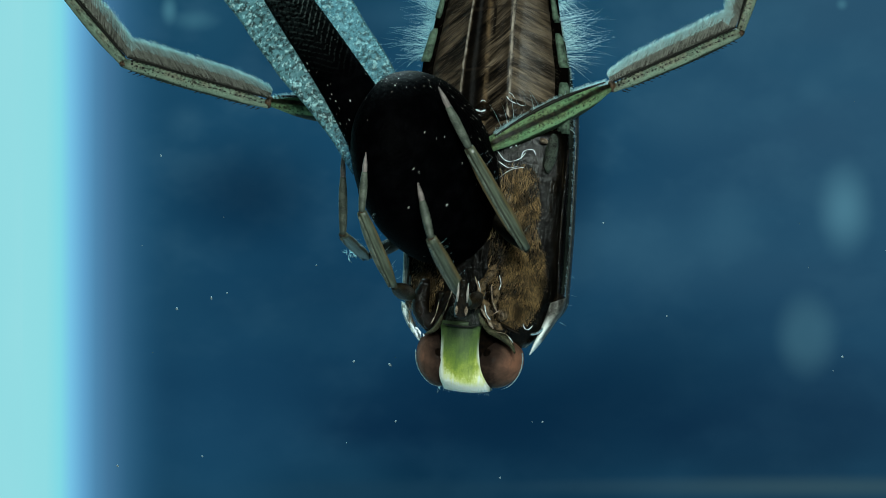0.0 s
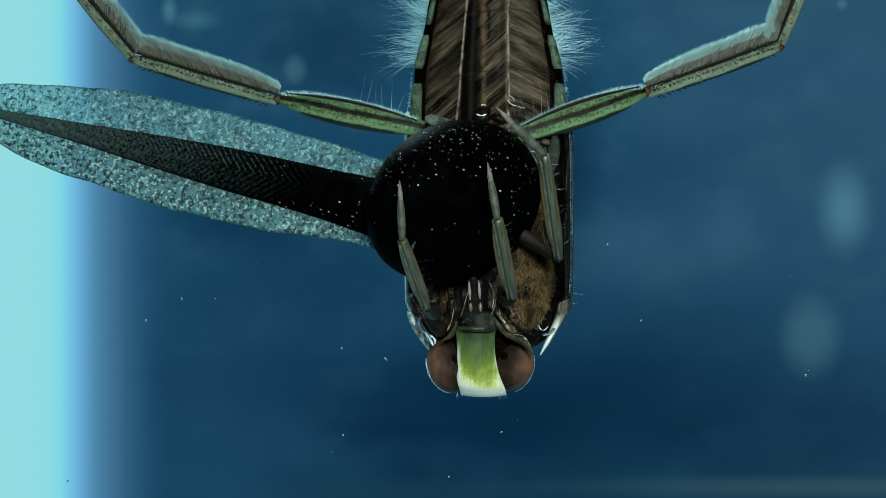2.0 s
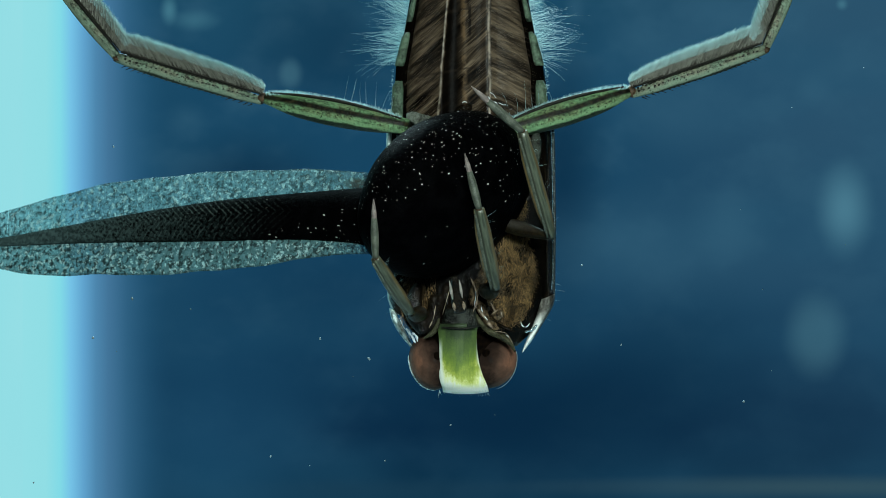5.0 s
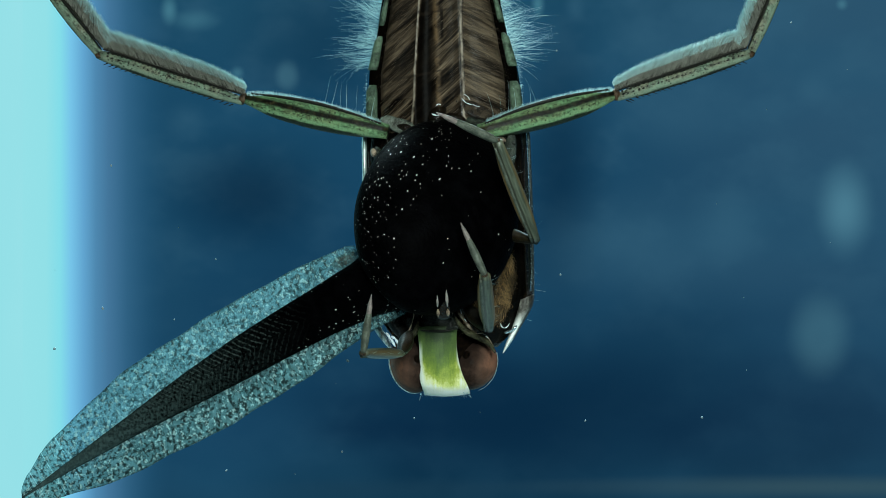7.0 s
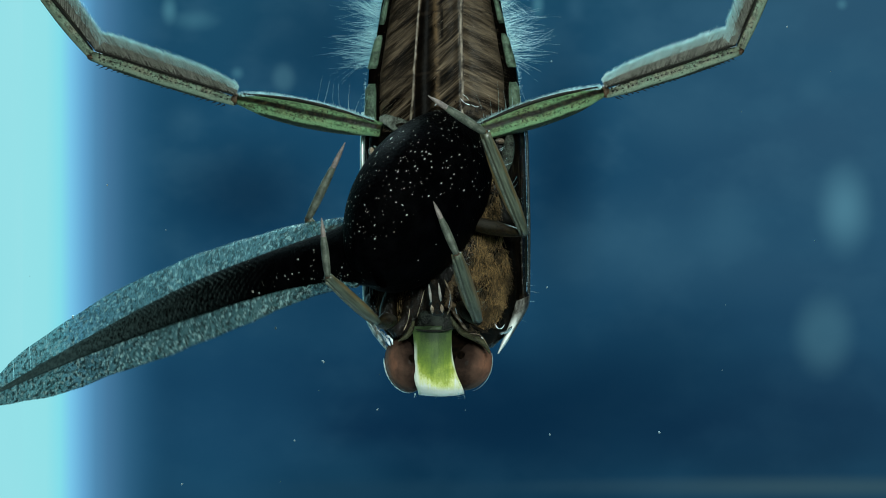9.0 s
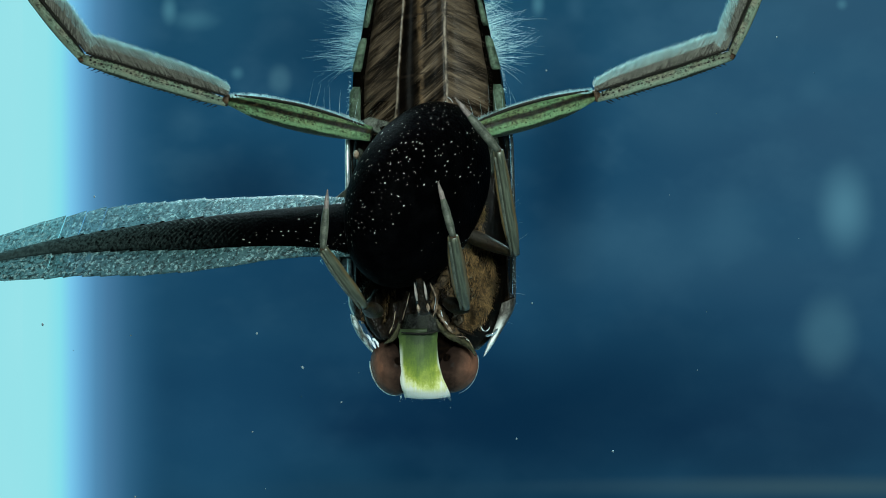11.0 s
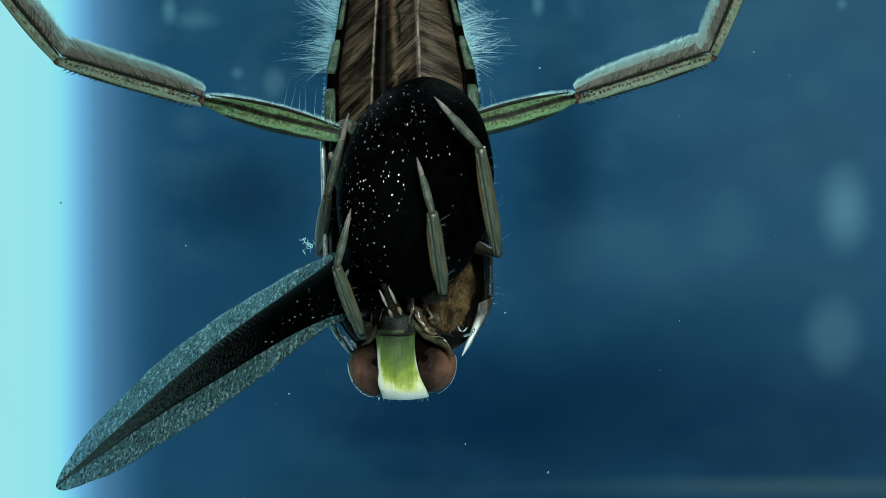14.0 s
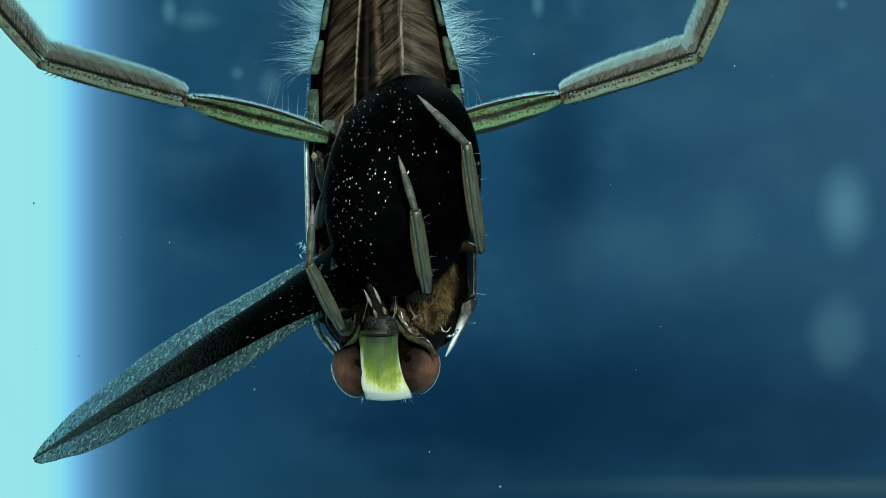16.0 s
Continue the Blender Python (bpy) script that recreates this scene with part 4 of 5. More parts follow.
def hind_leg(bug, side):
    """Oar leg: thigh, shank with its fur, foot with its fur. Returns thigh and shank."""
    rnd = random.Random(11 + side)
    ln = THIGH[side]
    near = -side              # y sign of the side that is turned to the front glass
    thigh = part("thigh", rod(ln, [13, 19, 22, 22, 19, 9], [10, 18, 20, 18, 14, 7], bend=-3), LEG_GREEN, bug, "green hind thigh with a dark furrow")
    bm = bmesh.new()
    for k in range(1300):
        s = rnd.uniform(0.05, 0.97)
        w = float(spline([13, 19, 22, 22, 19, 9], s))
        strand(bm, (s * ln, near * rnd.uniform(-6, 10), w - 5), (rnd.uniform(0.3, 1.1), near * rnd.uniform(-0.2, 0.5), 0.9), rnd.uniform(7, 12), 0.36, 0.2, 0.2, 3)
    for k in range(7):
        s = 0.12 + 0.055 * k + rnd.uniform(-0.02, 0.02)
        strand(bm, (s * ln, 0, 20), (rnd.uniform(-0.1, 0.5), 0, 1), rnd.uniform(35, 62), 0.32, 0.25, 0.5 * rnd.uniform(-1, 1), 6)
    part("thigh_hair", bm, PALE_HAIR, thigh, "pale hair along the thigh", kind="stuff")
    part("ridge", rod(ln * 0.9, [1.5, 3.2, 3.2, 1.5], [2, 4, 4, 2], bend=9, off=11, lift=near * 8, x0=ln * 0.05), SPINE, thigh, "dark ridge of the thigh")

    ls = SHANK[side]
    shank = part("shank", rod(ls, [7, 12, 13, 14, 13, 9], [7, 11, 12, 12, 11, 8], off=-6), SHANK_GREEN, bug, "pale green hind shank with dark dots")
    fur_on(shank, ls, near, rnd, [21, 31, 35, 37, 38, 40, 37], 2200)
    dots_on(shank, ls, near, rnd)
    part("knee", ball(bmesh.new(), (1, 0, -1), 8, 10, 11, seg=16, ringn=10, shape=lambda q: 1 + 0.2 * noise.noise(q * 2 + Vector((side, 0, 0)))), JOINT, shank, "reddish knee joint")
    part("ankle", ball(bmesh.new(), (ls + 1, near * 1, -8), 8, 8, 6, seg=16, ringn=10, shape=lambda q: 1 + 0.25 * noise.noise(q * 2.3 + Vector((0, side, 0)))), JOINT, shank, "dark brown ankle")
    return thigh, shank


def fur_on(seg, length, near, rnd, wide, count):
    bm = bmesh.new()
    loops = []
    for i in range(21):
        s = i / 20
        w = max(float(spline(wide, s)) * 0.5, 0.5)
        loops.append([Vector((s * length * 0.98 + 3, 3.2 * math.sin(q), 5 + w * 0.8 + w * 0.8 * math.cos(q))) * U for q in (2 * math.pi * k / 10 for k in range(10))])
    rings(bm, loops)
    part("fur_pad", bm, FUR_PLATE, seg, "brown-grey swimming fringe")
    bm = bmesh.new()
    for k in range(count):
        s = rnd.uniform(0.0, 1.0)
        w = float(spline(wide, s))
        a = rnd.uniform(0.1, 0.75)
        strand(bm, (s * length, near * rnd.uniform(1, 6), 5 + w * a * 0.6), (0.75, near * rnd.uniform(-0.1, 0.15), 0.8), w * rnd.uniform(0.40, 0.75) + 4, 0.34, rnd.uniform(-0.2, 0.2), rnd.uniform(-0.2, 0.4), 3)
    part("fur", bm, FUR, seg, "grey-brown swimming hair", kind="stuff")
    part("seam", rod(length * 0.97, [1.0, 2.0, 2.0, 1.2], [2, 3, 3, 2], off=5.0, lift=near * 9.5, x0=3), SPINE, seg, "black seam along the fringe")
    bm = bmesh.new()
    for k in range(int(count * 1.8)):
        s = rnd.uniform(0.0, 1.0)
        w = float(spline(wide, s))
        strand(bm, (s * length, near * rnd.uniform(2, 7), 5 + w * rnd.uniform(0.36, 0.74) ** 0.8), (0.8, rnd.uniform(-0.2, 0.2), 0.75), rnd.uniform(7, 16), 0.34, rnd.uniform(-0.3, 0.3), rnd.uniform(-0.2, 0.4), 3)
    part("fur_edge", bm, EDGE_HAIR, seg, "pale outer edge of the fringe", kind="stuff")


def dots_on(seg, length, near, rnd):
    for row, z, count in ((0, -1, 26), (0, 6, 30), (1, -17, 24)):
        bm = bmesh.new()
        for k in range(count):
            x = length * (0.05 + 0.92 * k / count) + rnd.uniform(-2, 2)
            if row == 0:
                ball(bm, (x, near * 11.0, z - 4 + rnd.uniform(-1, 1)), rnd.uniform(1.4, 3.0), 1.6, rnd.uniform(1.1, 1.9), seg=8, ringn=5)
            else:
                strand(bm, (x, near * 4, z + 1), (0.8, near * 0.2, -0.7), rnd.uniform(7, 12), 1.6, 0, 0, 2)
        part("bristle_fringe", bm, SPINE, seg, "short dark spines", kind="stuff")


THIGH, SHANK, FOOT = {-1: 268, 1: 256}, {-1: 272, 1: 254}, 200


def build_foot(shank, side):
    rnd = random.Random(31 + side)
    foot = part("foot", rod(FOOT, [8, 11, 12, 11, 9, 4], [7, 10, 10, 9, 7, 3], off=-5), SHANK_GREEN, shank, "hind foot with swimming fringe")
    fur_on(foot, FOOT, -side, rnd, [30, 35, 36, 34, 28, 14], 1700)
    return foot


def grasp_leg(bug, label, thigh_len, shank_len, foot_len, wide, foot_wide):
    """Front or middle leg: thigh, shank (> foot with claws)."""
    thigh = part("thigh", rod(thigh_len, [9, 14, 15, 12, 6], [8, 12, 13, 10, 5]), THIGH_DARK, bug, "dark olive thigh")
    shank = part("shank", rod(shank_len, [wide * 0.55, wide, wide * 1.05, wide, wide * 0.7], [6, 9, 9, 8, 6], bend=2), GRASP, bug, label)
    part("shank_keel", rod(shank_len * 0.94, [2, 4, 4, 2], [3, 4, 4, 3], off=wide * 0.55, lift=-5, x0=4), GRASP_PALE, shank, "pale keel along the shank")
    foot = part("foot", rod(foot_len * 0.68, [foot_wide * 0.75, foot_wide * 0.95, foot_wide, foot_wide * 0.95, foot_wide * 0.7], [5, 6, 6, 6, 4]), GRASP_PALE, shank, "jointed pale foot")
    bm = rod(foot_len * 0.35, [foot_wide * 0.6, foot_wide * 0.62, foot_wide * 0.4, 0.8], [4, 4, 3, 0.8], x0=foot_len * 0.66)
    part("toe", bm, TOE, foot, "last joint of the foot")
    part("ankle", ball(bmesh.new(), (0, 0, 0), 5, 5, foot_wide * 0.8, seg=10, ringn=7), JOINT, foot, "dark ankle")
    rnd = random.Random(int(shank_len))
    bm = bmesh.new()
    for k in range(11):
        x = rnd.uniform(0.05, 0.95) * shank_len
        strand(bm, (x, 0, -wide * 0.8), (rnd.uniform(-0.2, 0.9), rnd.uniform(-0.4, 0.4), -1), rnd.uniform(8, 20), 0.16, 0.1, 0.1, 3)
    part("fine_hair", bm, PALE_HAIR, shank, "fine hair on the shank", kind="stuff")
    return thigh, shank, foot


def build_beak(bug):
    bm = rod(66, [11, 12, 10, 8, 5], [9, 9, 8, 6, 4])
    beak = part("beak", bm, BLACK, bug, "dark piercing beak")
    for z in (-8, 8):
        b = rod(34, [1.0, 2.2, 2.4, 1.7, 0.5], [2, 3, 3, 2, 0.5], x0=30, off=z, lift=-10)
        part("bristle", b, PRONG, beak, "pale bristle of the beak")
        b = rod(16, [1, 3, 3, 1], [2, 4, 3, 1], x0=6, off=z, lift=-8)
        part("bristle_base", b, TAN_GLINT, beak, "pale base of a bristle")
    return beak


# ---- the tadpole ----
def vent_material():
    n = Nodes("vent_flap_skin")
    c = n.mix(n.step(n.noise(12, 3), 0.38, 0.62), (0.045, 0.040, 0.028), (0.20, 0.23, 0.20))
    sk = n.blend(0.4, n.skin(c, 0.35, normal=n.bump(n.noise(6, 3), 0.6, 3), spec=0.4), n.node("BsdfTranslucent", Color=c).outputs[0])
    return n.done(n.blend(n.step(n.noise(20, 3), 0.35, 0.6, 0.30, 0.65), n.node("BsdfTransparent", Color=(0.85, 0.93, 0.93)).outputs[0], sk))


TAIL_N, TAIL_LEN = 20, 780.0


def build_tadpole():
    tad = thing("tadpole", "black gold-flecked tadpole with clear freckled tail fin, held by the insect", "tadpole")

    def egg(q):
        return 1 + 0.05 * q.x - 0.06 * max(0, -q.x) ** 2 + 0.015 * noise.noise(Vector(q) * 2.1)
    part("body", ball(bmesh.new(), (0, 0, 0), 200, 96, 145, None, 56, 40, egg), tadpole_material("tadpole_skin"), tad, "round black gold-flecked body")
    muscle_skin, fin_skin = tadpole_material("tail_muscle_skin", True), fin_material()
    segs = []
    step = TAIL_LEN / TAIL_N

    def at(s):
        """Half height of muscle, half thickness, upper and lower fin at s along the tail."""
        mh = float(spline([48, 43, 40, 37, 32, 26, 19, 13, 7, 1.5], s))
        mt = float(spline([35, 29, 25, 23, 19, 15, 11, 8, 4, 1.5], s))
        up = float(spline([80, 86, 90, 91, 92, 91, 84, 71, 50, 20], s))
        lo = float(spline([68, 76, 85, 90, 89, 85, 78, 66, 46, 18], s))
        ripple = 1.6 * math.sin(s * 23) + 0.8 * math.sin(s * 51 + 1)
        end = math.sqrt(max(0.0, 1 - (max(0.0, s - 0.955) / 0.045) ** 2))
        return mh, mt, (up + ripple * min(1, s * 4)) * end, (lo - ripple * min(1, s * 4)) * end

    for i in range(TAIL_N):
        s0, s1 = i / TAIL_N, (i + 1) / TAIL_N
        bm, loops = bmesh.new(), []
        x_in, x_out = -16 if i else -100, step
        for j in range(7):
            x = x_in + (x_out - x_in) * j / 6
            mh, mt, up, lo = at(min(1, max(0, s0 + x / TAIL_LEN)))
            if i == 0 and x < 0:
                mh, mt = mh + 30 * (-x / 100) ** 1.3, mt - x * 0.12
            loops.append([Vector((x + s0 * 0, mt * math.sin(q), mh * math.cos(q))) * U for q in (2 * math.pi * k / 20 for k in range(20))])
        rings(bm, loops, close=(i == TAIL_N - 1))
        bm.transform(Matrix.Translation((s0 * TAIL_LEN * U, 0, 0)))
        m = part("tail_muscle", bm, muscle_skin, tad, "black flecked tail muscle")
        bm = bmesh.new()
        rim = bm.verts.layers.float.new("rim")
        for sg in (1, -1):
            loops = []
            for j in range(9):
                x = (-0.3 if i else -60) + (step + (0.8 if i else 60.5)) * j / 8 if i < TAIL_N - 1 else -0.6 + (step + 0.6) * j / 8
                mh, mt, up, lo = at(min(1, max(0, s0 + x / TAIL_LEN)))
                far = (up if sg > 0 else lo)
                if i == 0 and x < 0 and sg > 0:
                    far *= math.sqrt(max(0.0, 1 - (x / 62) ** 2))
                near = mh * 0.55
                far = max(far, near + 1)
                rows = []
                for k in range(9):
                    f = k / 8
                    rows.append((near + (far - near) * f, (0.6 * (1 - f) + 0.3) * (0.4 + 0.6 * mh / 60) + 0.3))
                loop = [Vector((x, t + wave(s0 + x / TAIL_LEN, sg * z), sg * z)) * U for z, t in rows] + [Vector((x, -t + wave(s0 + x / TAIL_LEN, sg * z), sg * z)) * U for z, t in rows[::-1]]
                loops.append(loop)
            for line in rings(bm, loops, close=(i == TAIL_N - 1)):
                for k, v in enumerate(line):
                    v[rim] = (k if k < 9 else 17 - k) / 8
        bm.transform(Matrix.Translation((s0 * TAIL_LEN * U, 0, 0)))
        part("tail_fin", bm, fin_skin, m, "clear freckled tail fin")
        if i == 0:
            part("vent_flap", ball(bmesh.new(), (-4, -2, 57), 34, 3.5, 13, Euler((0, -0.12, 0)).to_matrix(), 24, 14, lambda q: 1 + 0.18 * noise.noise(q * 2.2)), vent_material(), m, "brownish translucent flap at the tail's root")
        segs.append(m)
    return tad, segs


def wave(s, z):
    """The fin's slight ruffle."""
    return 0.014 * z * math.sin(s * 15 + (1 if z > 0 else 2.4)) * min(1, 4 * s)


# ---- drifting bits ----
def build_bits():
    """Bright specks that drift in the water, and the soft pale discs of bits far out of focus."""
    n = Nodes("drifting_speck")
    speck = n.done(n.skin(n.mix(n.noise(4, 2), (0.20, 0.28, 0.31), (0.09, 0.14, 0.17)), 0.5))
    rnd = random.Random(8)
    out = []
    for path, size in SPECKS:
        q = rnd.random() * 6
        size *= 0.70
        bm = ball(bmesh.new(), (0, 0, 0), size, size * 0.8, size * rnd.uniform(0.8, 1.7), Euler((0, rnd.uniform(-1, 1), 0)).to_matrix(), 10, 7,
                  lambda v: 1 + 0.35 * noise.noise(v * 1.7 + Vector((q, 0, 0))))
        ob = new("drifting_speck", finish(bm, "drifting_speck", speck))
        tagged(ob, "tiny pale speck of dust drifting in the water", "dust speck", "specks drifting in the water")
        out.append((ob, path))
    return out


def build_soft_bits():
    """Pale bits far out of focus, drawn as emissive discs; their soft glow is a painted falloff."""
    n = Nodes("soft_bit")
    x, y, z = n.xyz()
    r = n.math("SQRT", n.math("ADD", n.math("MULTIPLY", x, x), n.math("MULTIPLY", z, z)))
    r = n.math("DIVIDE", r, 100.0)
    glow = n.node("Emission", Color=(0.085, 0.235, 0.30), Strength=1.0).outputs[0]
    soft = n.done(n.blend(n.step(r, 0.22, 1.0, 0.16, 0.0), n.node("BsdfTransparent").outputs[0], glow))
    out = []
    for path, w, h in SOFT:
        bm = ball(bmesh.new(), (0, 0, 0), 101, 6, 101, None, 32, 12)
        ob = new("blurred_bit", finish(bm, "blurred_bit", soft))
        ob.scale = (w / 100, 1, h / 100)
        tagged(ob, "soft pale self-glowing out-of-focus bit drifting far behind", "drifting bit", "soft bits far behind")
        out.append((ob, path))
    return out


# paths of the soft bits, with their half width and half height
SOFT = [(((0, 1428, 592), (16, 1482, 592)), 116, 160), (((0, 527, 118), (7, 508, 135), (16, 478, 150)), 46, 60)]
SPECKS = [
    (((0, 690, 646), (3.5, 672, 633), (6.3, 630, 638), (9, 572, 640), (11.3, 530, 652), (13.5, 491, 655), (16, 448, 650)), 3.2),
    (((0, 1491, 632), (1.5, 1443, 657), (3.5, 1372, 688), (6.3, 1268, 730), (9, 1167, 766), (12.5, 1025, 821), (14, 970, 837), (16, 885, 862)), 3.4),
    (((0, 313, 547), (1.5, 272, 562), (3.5, 214, 584), (6.3, 120, 610), (9, 30, 640), (16, -200, 700)), 3.6),
    (((0, 626, 640), (1.5, 610, 622), (3.5, 588, 605), (6.3, 543, 595), (9, 488, 581), (11.3, 450, 592), (16, 375, 600)), 3.0),
    (((0, 208, 825), (1.5, 141, 845), (3.5, 60, 868), (16, -400, 980)), 2.8),
    (((0, 402, 519), (1.5, 388, 527), (3.5, 357, 535), (6.3, 320, 560), (9, 270, 580), (16, 140, 630)), 2.6),
    (((0, 374, 528), (1.5, 336, 530), (3.5, 276, 522), (6.3, 200, 540), (16, -60, 600)), 2.8),
    (((0, 960, 747), (1.5, 904, 766), (3.5, 843, 760), (6.3, 756, 745), (9, 668, 725), (16, 450, 690)), 2.6),
    (((0, 285, 276), (3.5, 213, 250), (9, 190, 328), (16, 60, 360)), 2.4),
    (((0, 1068, 395), (1.5, 1076, 424), (3.5, 1060, 455), (6.3, 1003, 480), (9, 968, 509), (11.3, 938, 540), (13.5, 905, 551), (16, 840, 572)), 2.6),
    (((0, 700, 746), (3.5, 541, 789), (9, 322, 857), (16, 20, 930)), 2.4),
    (((0, 358, 808), (1.5, 226, 820), (3.5, 120, 840), (16, -300, 930)), 2.4),
    (((0, 885, 846), (1.5, 816, 846), (3.5, 736, 829), (7, 605, 800), (9, 521, 780), (16, 300, 745)), 2.4),
    (((0, 1230, 60), (3.5, 1290, 120), (7, 1400, 40), (12.5, 1356, 80), (14.5, 1326, 98), (16, 1300, 118)), 2.2),
    (((0, 1010, 60), (7, 985, 90), (12.5, 961, 130), (14.5, 953, 116), (16, 945, 96)), 2.4),
    (((0, 560, 470), (1.5, 487, 470), (3.5, 412, 437), (7, 382, 459), (12.5, 348, 440), (16, 300, 430)), 2.4),
    (((0, 1180, 560), (1.5, 1140, 574), (3.5, 1128, 535), (7, 1036, 745), (12.5, 870, 780), (16, 760, 800)), 2.2),
]
for k in range(14):
    x, y, up, go = random.uniform(250, 1700), random.uniform(20, 860), random.uniform(-6, 8), random.uniform(-26, -10)
    SPECKS.append((((0, x, y), (8, x + 8 * go, y + 8 * up), (16, x + 16 * go, y + 14 * up)), random.uniform(0.8, 1.3)))


# ---- what moves ----
def table(*stretches):
    """Rows of (seconds, values), read between the rows."""
    rows = np.array([row for stretch in stretches for row in stretch], float)
    return lambda t: [float(np.interp(t, rows[:, 0], rows[:, i])) for i in range(1, rows.shape[1])]


# every tenth of a second in the lively stretches, wider where little moves
TIMES = sorted({k / 10 for k in range(161) if k % 5 == 0 or k <= 18 or 62 < k < 69 or 86 < k < 93 or 112 < k < 128 or 129 < k < 138 or 139 < k < 146} - {4.5, 5.0, 5.5, 6.0, 9.5, 10.5, 11.0} | {5.2, 10.2})

# head shield's end (x, y), lean of the body, turn about the upright axis
BUG = table(
    [(0, 822, 684, -3.4, -10), (0.5, 840, 689, -1.6, -5), (1, 855, 694, -0.4, -2), (1.5, 867.5, 691, 0, 0), (2, 855, 692, 0, 0), (2.5, 861, 689, 0.2, 0),
     (3, 848, 695, 0, 0), (3.5, 852, 686, 0, 0), (4, 838, 687, 0, 0), (6.3, 812, 687, 0.6, 0), (6.6, 800, 687, 1.1, 0), (7, 792, 691, 1.7, 0),
     (7.5, 788, 694, 1.6, 0), (8, 780, 692, 1, 0), (8.5, 776, 690, 1, 0)],
    [(9, 782, 691, 0.8, 0), (9.2, 781, 690, 0.9, 0), (11.3, 752, 697, 1.2, 0), (11.6, 745, 699, 1.3, 0), (12, 746, 705, 1.3, 0),
     (12.3, 738, 706, 1.6, 0), (12.5, 734, 705, 1.6, 0), (13, 733, 699, 1.5, 0), (13.5, 725, 700, 1.9, 0), (14, 720, 697, 1.9, 0),
     (14.5, 708, 699, 1.7, 0), (15, 706, 698, 2, 0), (15.5, 697, 698, 2, 0), (16, 691, 698, 1.9, 0)])
# hind knees and ankles
KNEE_R = table(
    [(0, 1081, 152), (0.5, 1129, 161), (1, 1142, 165), (1.5, 1155, 160), (2, 1144, 161), (2.5, 1152, 159), (3, 1139, 167), (3.5, 1142, 159),
     (4, 1127, 161), (6.3, 1108, 162), (7, 1089, 167), (7.5, 1081, 168), (8, 1072, 165), (8.5, 1067, 164), (9, 1070, 162), (11.3, 1048, 170),
     (11.6, 1036, 170), (12, 1030, 172), (12.5, 1031, 175), (13, 1027, 170), (13.5, 1023, 173), (14, 1020, 172), (14.5, 1009, 175), (15, 1006, 173),
     (16, 994, 173)])
ANKLE_R = table(
    [(0, 1266, 70), (0.5, 1344, 80), (1, 1364, 85), (1.5, 1378, 80), (2, 1367, 81), (2.5, 1380, 80), (3, 1366, 88), (3.5, 1367, 80), (4, 1352, 83),
     (6.3, 1342, 84), (7, 1326, 89), (7.5, 1317, 90), (8, 1305, 89), (9, 1300, 86), (11.3, 1283, 95), (11.6, 1266, 93), (12, 1258, 94),
     (12.3, 1272, 94), (13, 1262, 93), (14, 1258, 96), (14.5, 1250, 98), (16, 1234, 98)])
KNEE_L = table(
    [(0, 478, 180), (0.5, 487, 180), (1, 495, 178), (1.5, 506, 172), (2, 493, 174), (2.5, 500, 171), (3, 486, 180), (3.5, 489, 172), (4, 476, 174),
     (6.3, 456, 172), (6.6, 446, 170), (7, 432, 174), (8, 420, 175), (8.5, 413, 175), (9, 418, 175), (11.3, 398, 176), (11.6, 391, 173),
     (12, 381, 180), (12.5, 378, 178), (13, 373, 178), (13.5, 366, 178), (14, 360, 177), (14.5, 348, 178), (15, 346, 177), (16, 330, 178)])
ANKLE_L = table(
    [(0, 207, 102), (0.5, 222, 102), (1, 236, 101), (1.5, 244, 95), (2, 234, 98), (2.5, 241, 94), (3, 229, 103), (3.5, 231, 96), (4, 215, 96),
     (6.3, 196, 95), (7, 180, 92), (7.5, 176, 95), (8, 160, 95), (9, 162, 93), (11.3, 138, 98), (12, 122, 102), (12.5, 126, 98), (13, 115, 100),
     (14, 105, 103), (14.5, 90, 104), (16, 72, 108)])
# grasping legs: toe tip, ankle, knee
FRONT_R = table(
    [(0, 742, 335, 763, 422, 830, 540), (0.4, 860, 250, 875, 335, 888, 500), (0.5, 880, 225, 889, 328, 905, 490),
     (0.6, 888, 298, 893, 395, 910, 520), (0.7, 872, 320, 885, 410, 908, 540), (1, 870, 332, 885, 420, 918, 550),
     (1.5, 872, 308, 885, 393, 920, 535), (2, 865, 300, 880, 388, 908, 530), (2.5, 877, 292, 893, 382, 918, 528), (3, 860, 297, 877, 385, 905, 530),
     (3.5, 862, 285, 876, 375, 908, 522)],
    [(4, 845, 287, 860, 377, 890, 522), (6.3, 807, 280, 837, 360, 868, 500), (6.6, 822, 352, 860, 435, 875, 550), (7, 820, 405, 858, 487, 866, 585),
     (7.5, 803, 408, 848, 488, 858, 585), (8, 787, 388, 825, 465, 850, 570), (8.5, 780, 378, 818, 458, 845, 570), (9, 772, 368, 808, 450, 848, 570),
     (9.2, 782, 360, 818, 445, 850, 565), (11.3, 777, 322, 798, 407, 818, 540), (11.6, 762, 290, 782, 375, 803, 522)],
    [(11.8, 684, 334, 705, 420, 745, 556), (11.9, 712, 275, 740, 370, 780, 515), (12, 708, 320, 740, 410, 785, 545),
     (12.1, 735, 345, 765, 425, 797, 560), (12.3, 763, 322, 790, 410, 803, 548), (12.5, 752, 308, 785, 390, 800, 537),
     (13, 748, 293, 777, 380, 798, 525), (14, 740, 287, 765, 377, 785, 520), (14.5, 725, 290, 752, 375, 772, 520),
     (15, 724, 285, 748, 370, 770, 518), (16, 708, 285, 735, 373, 757, 518)])
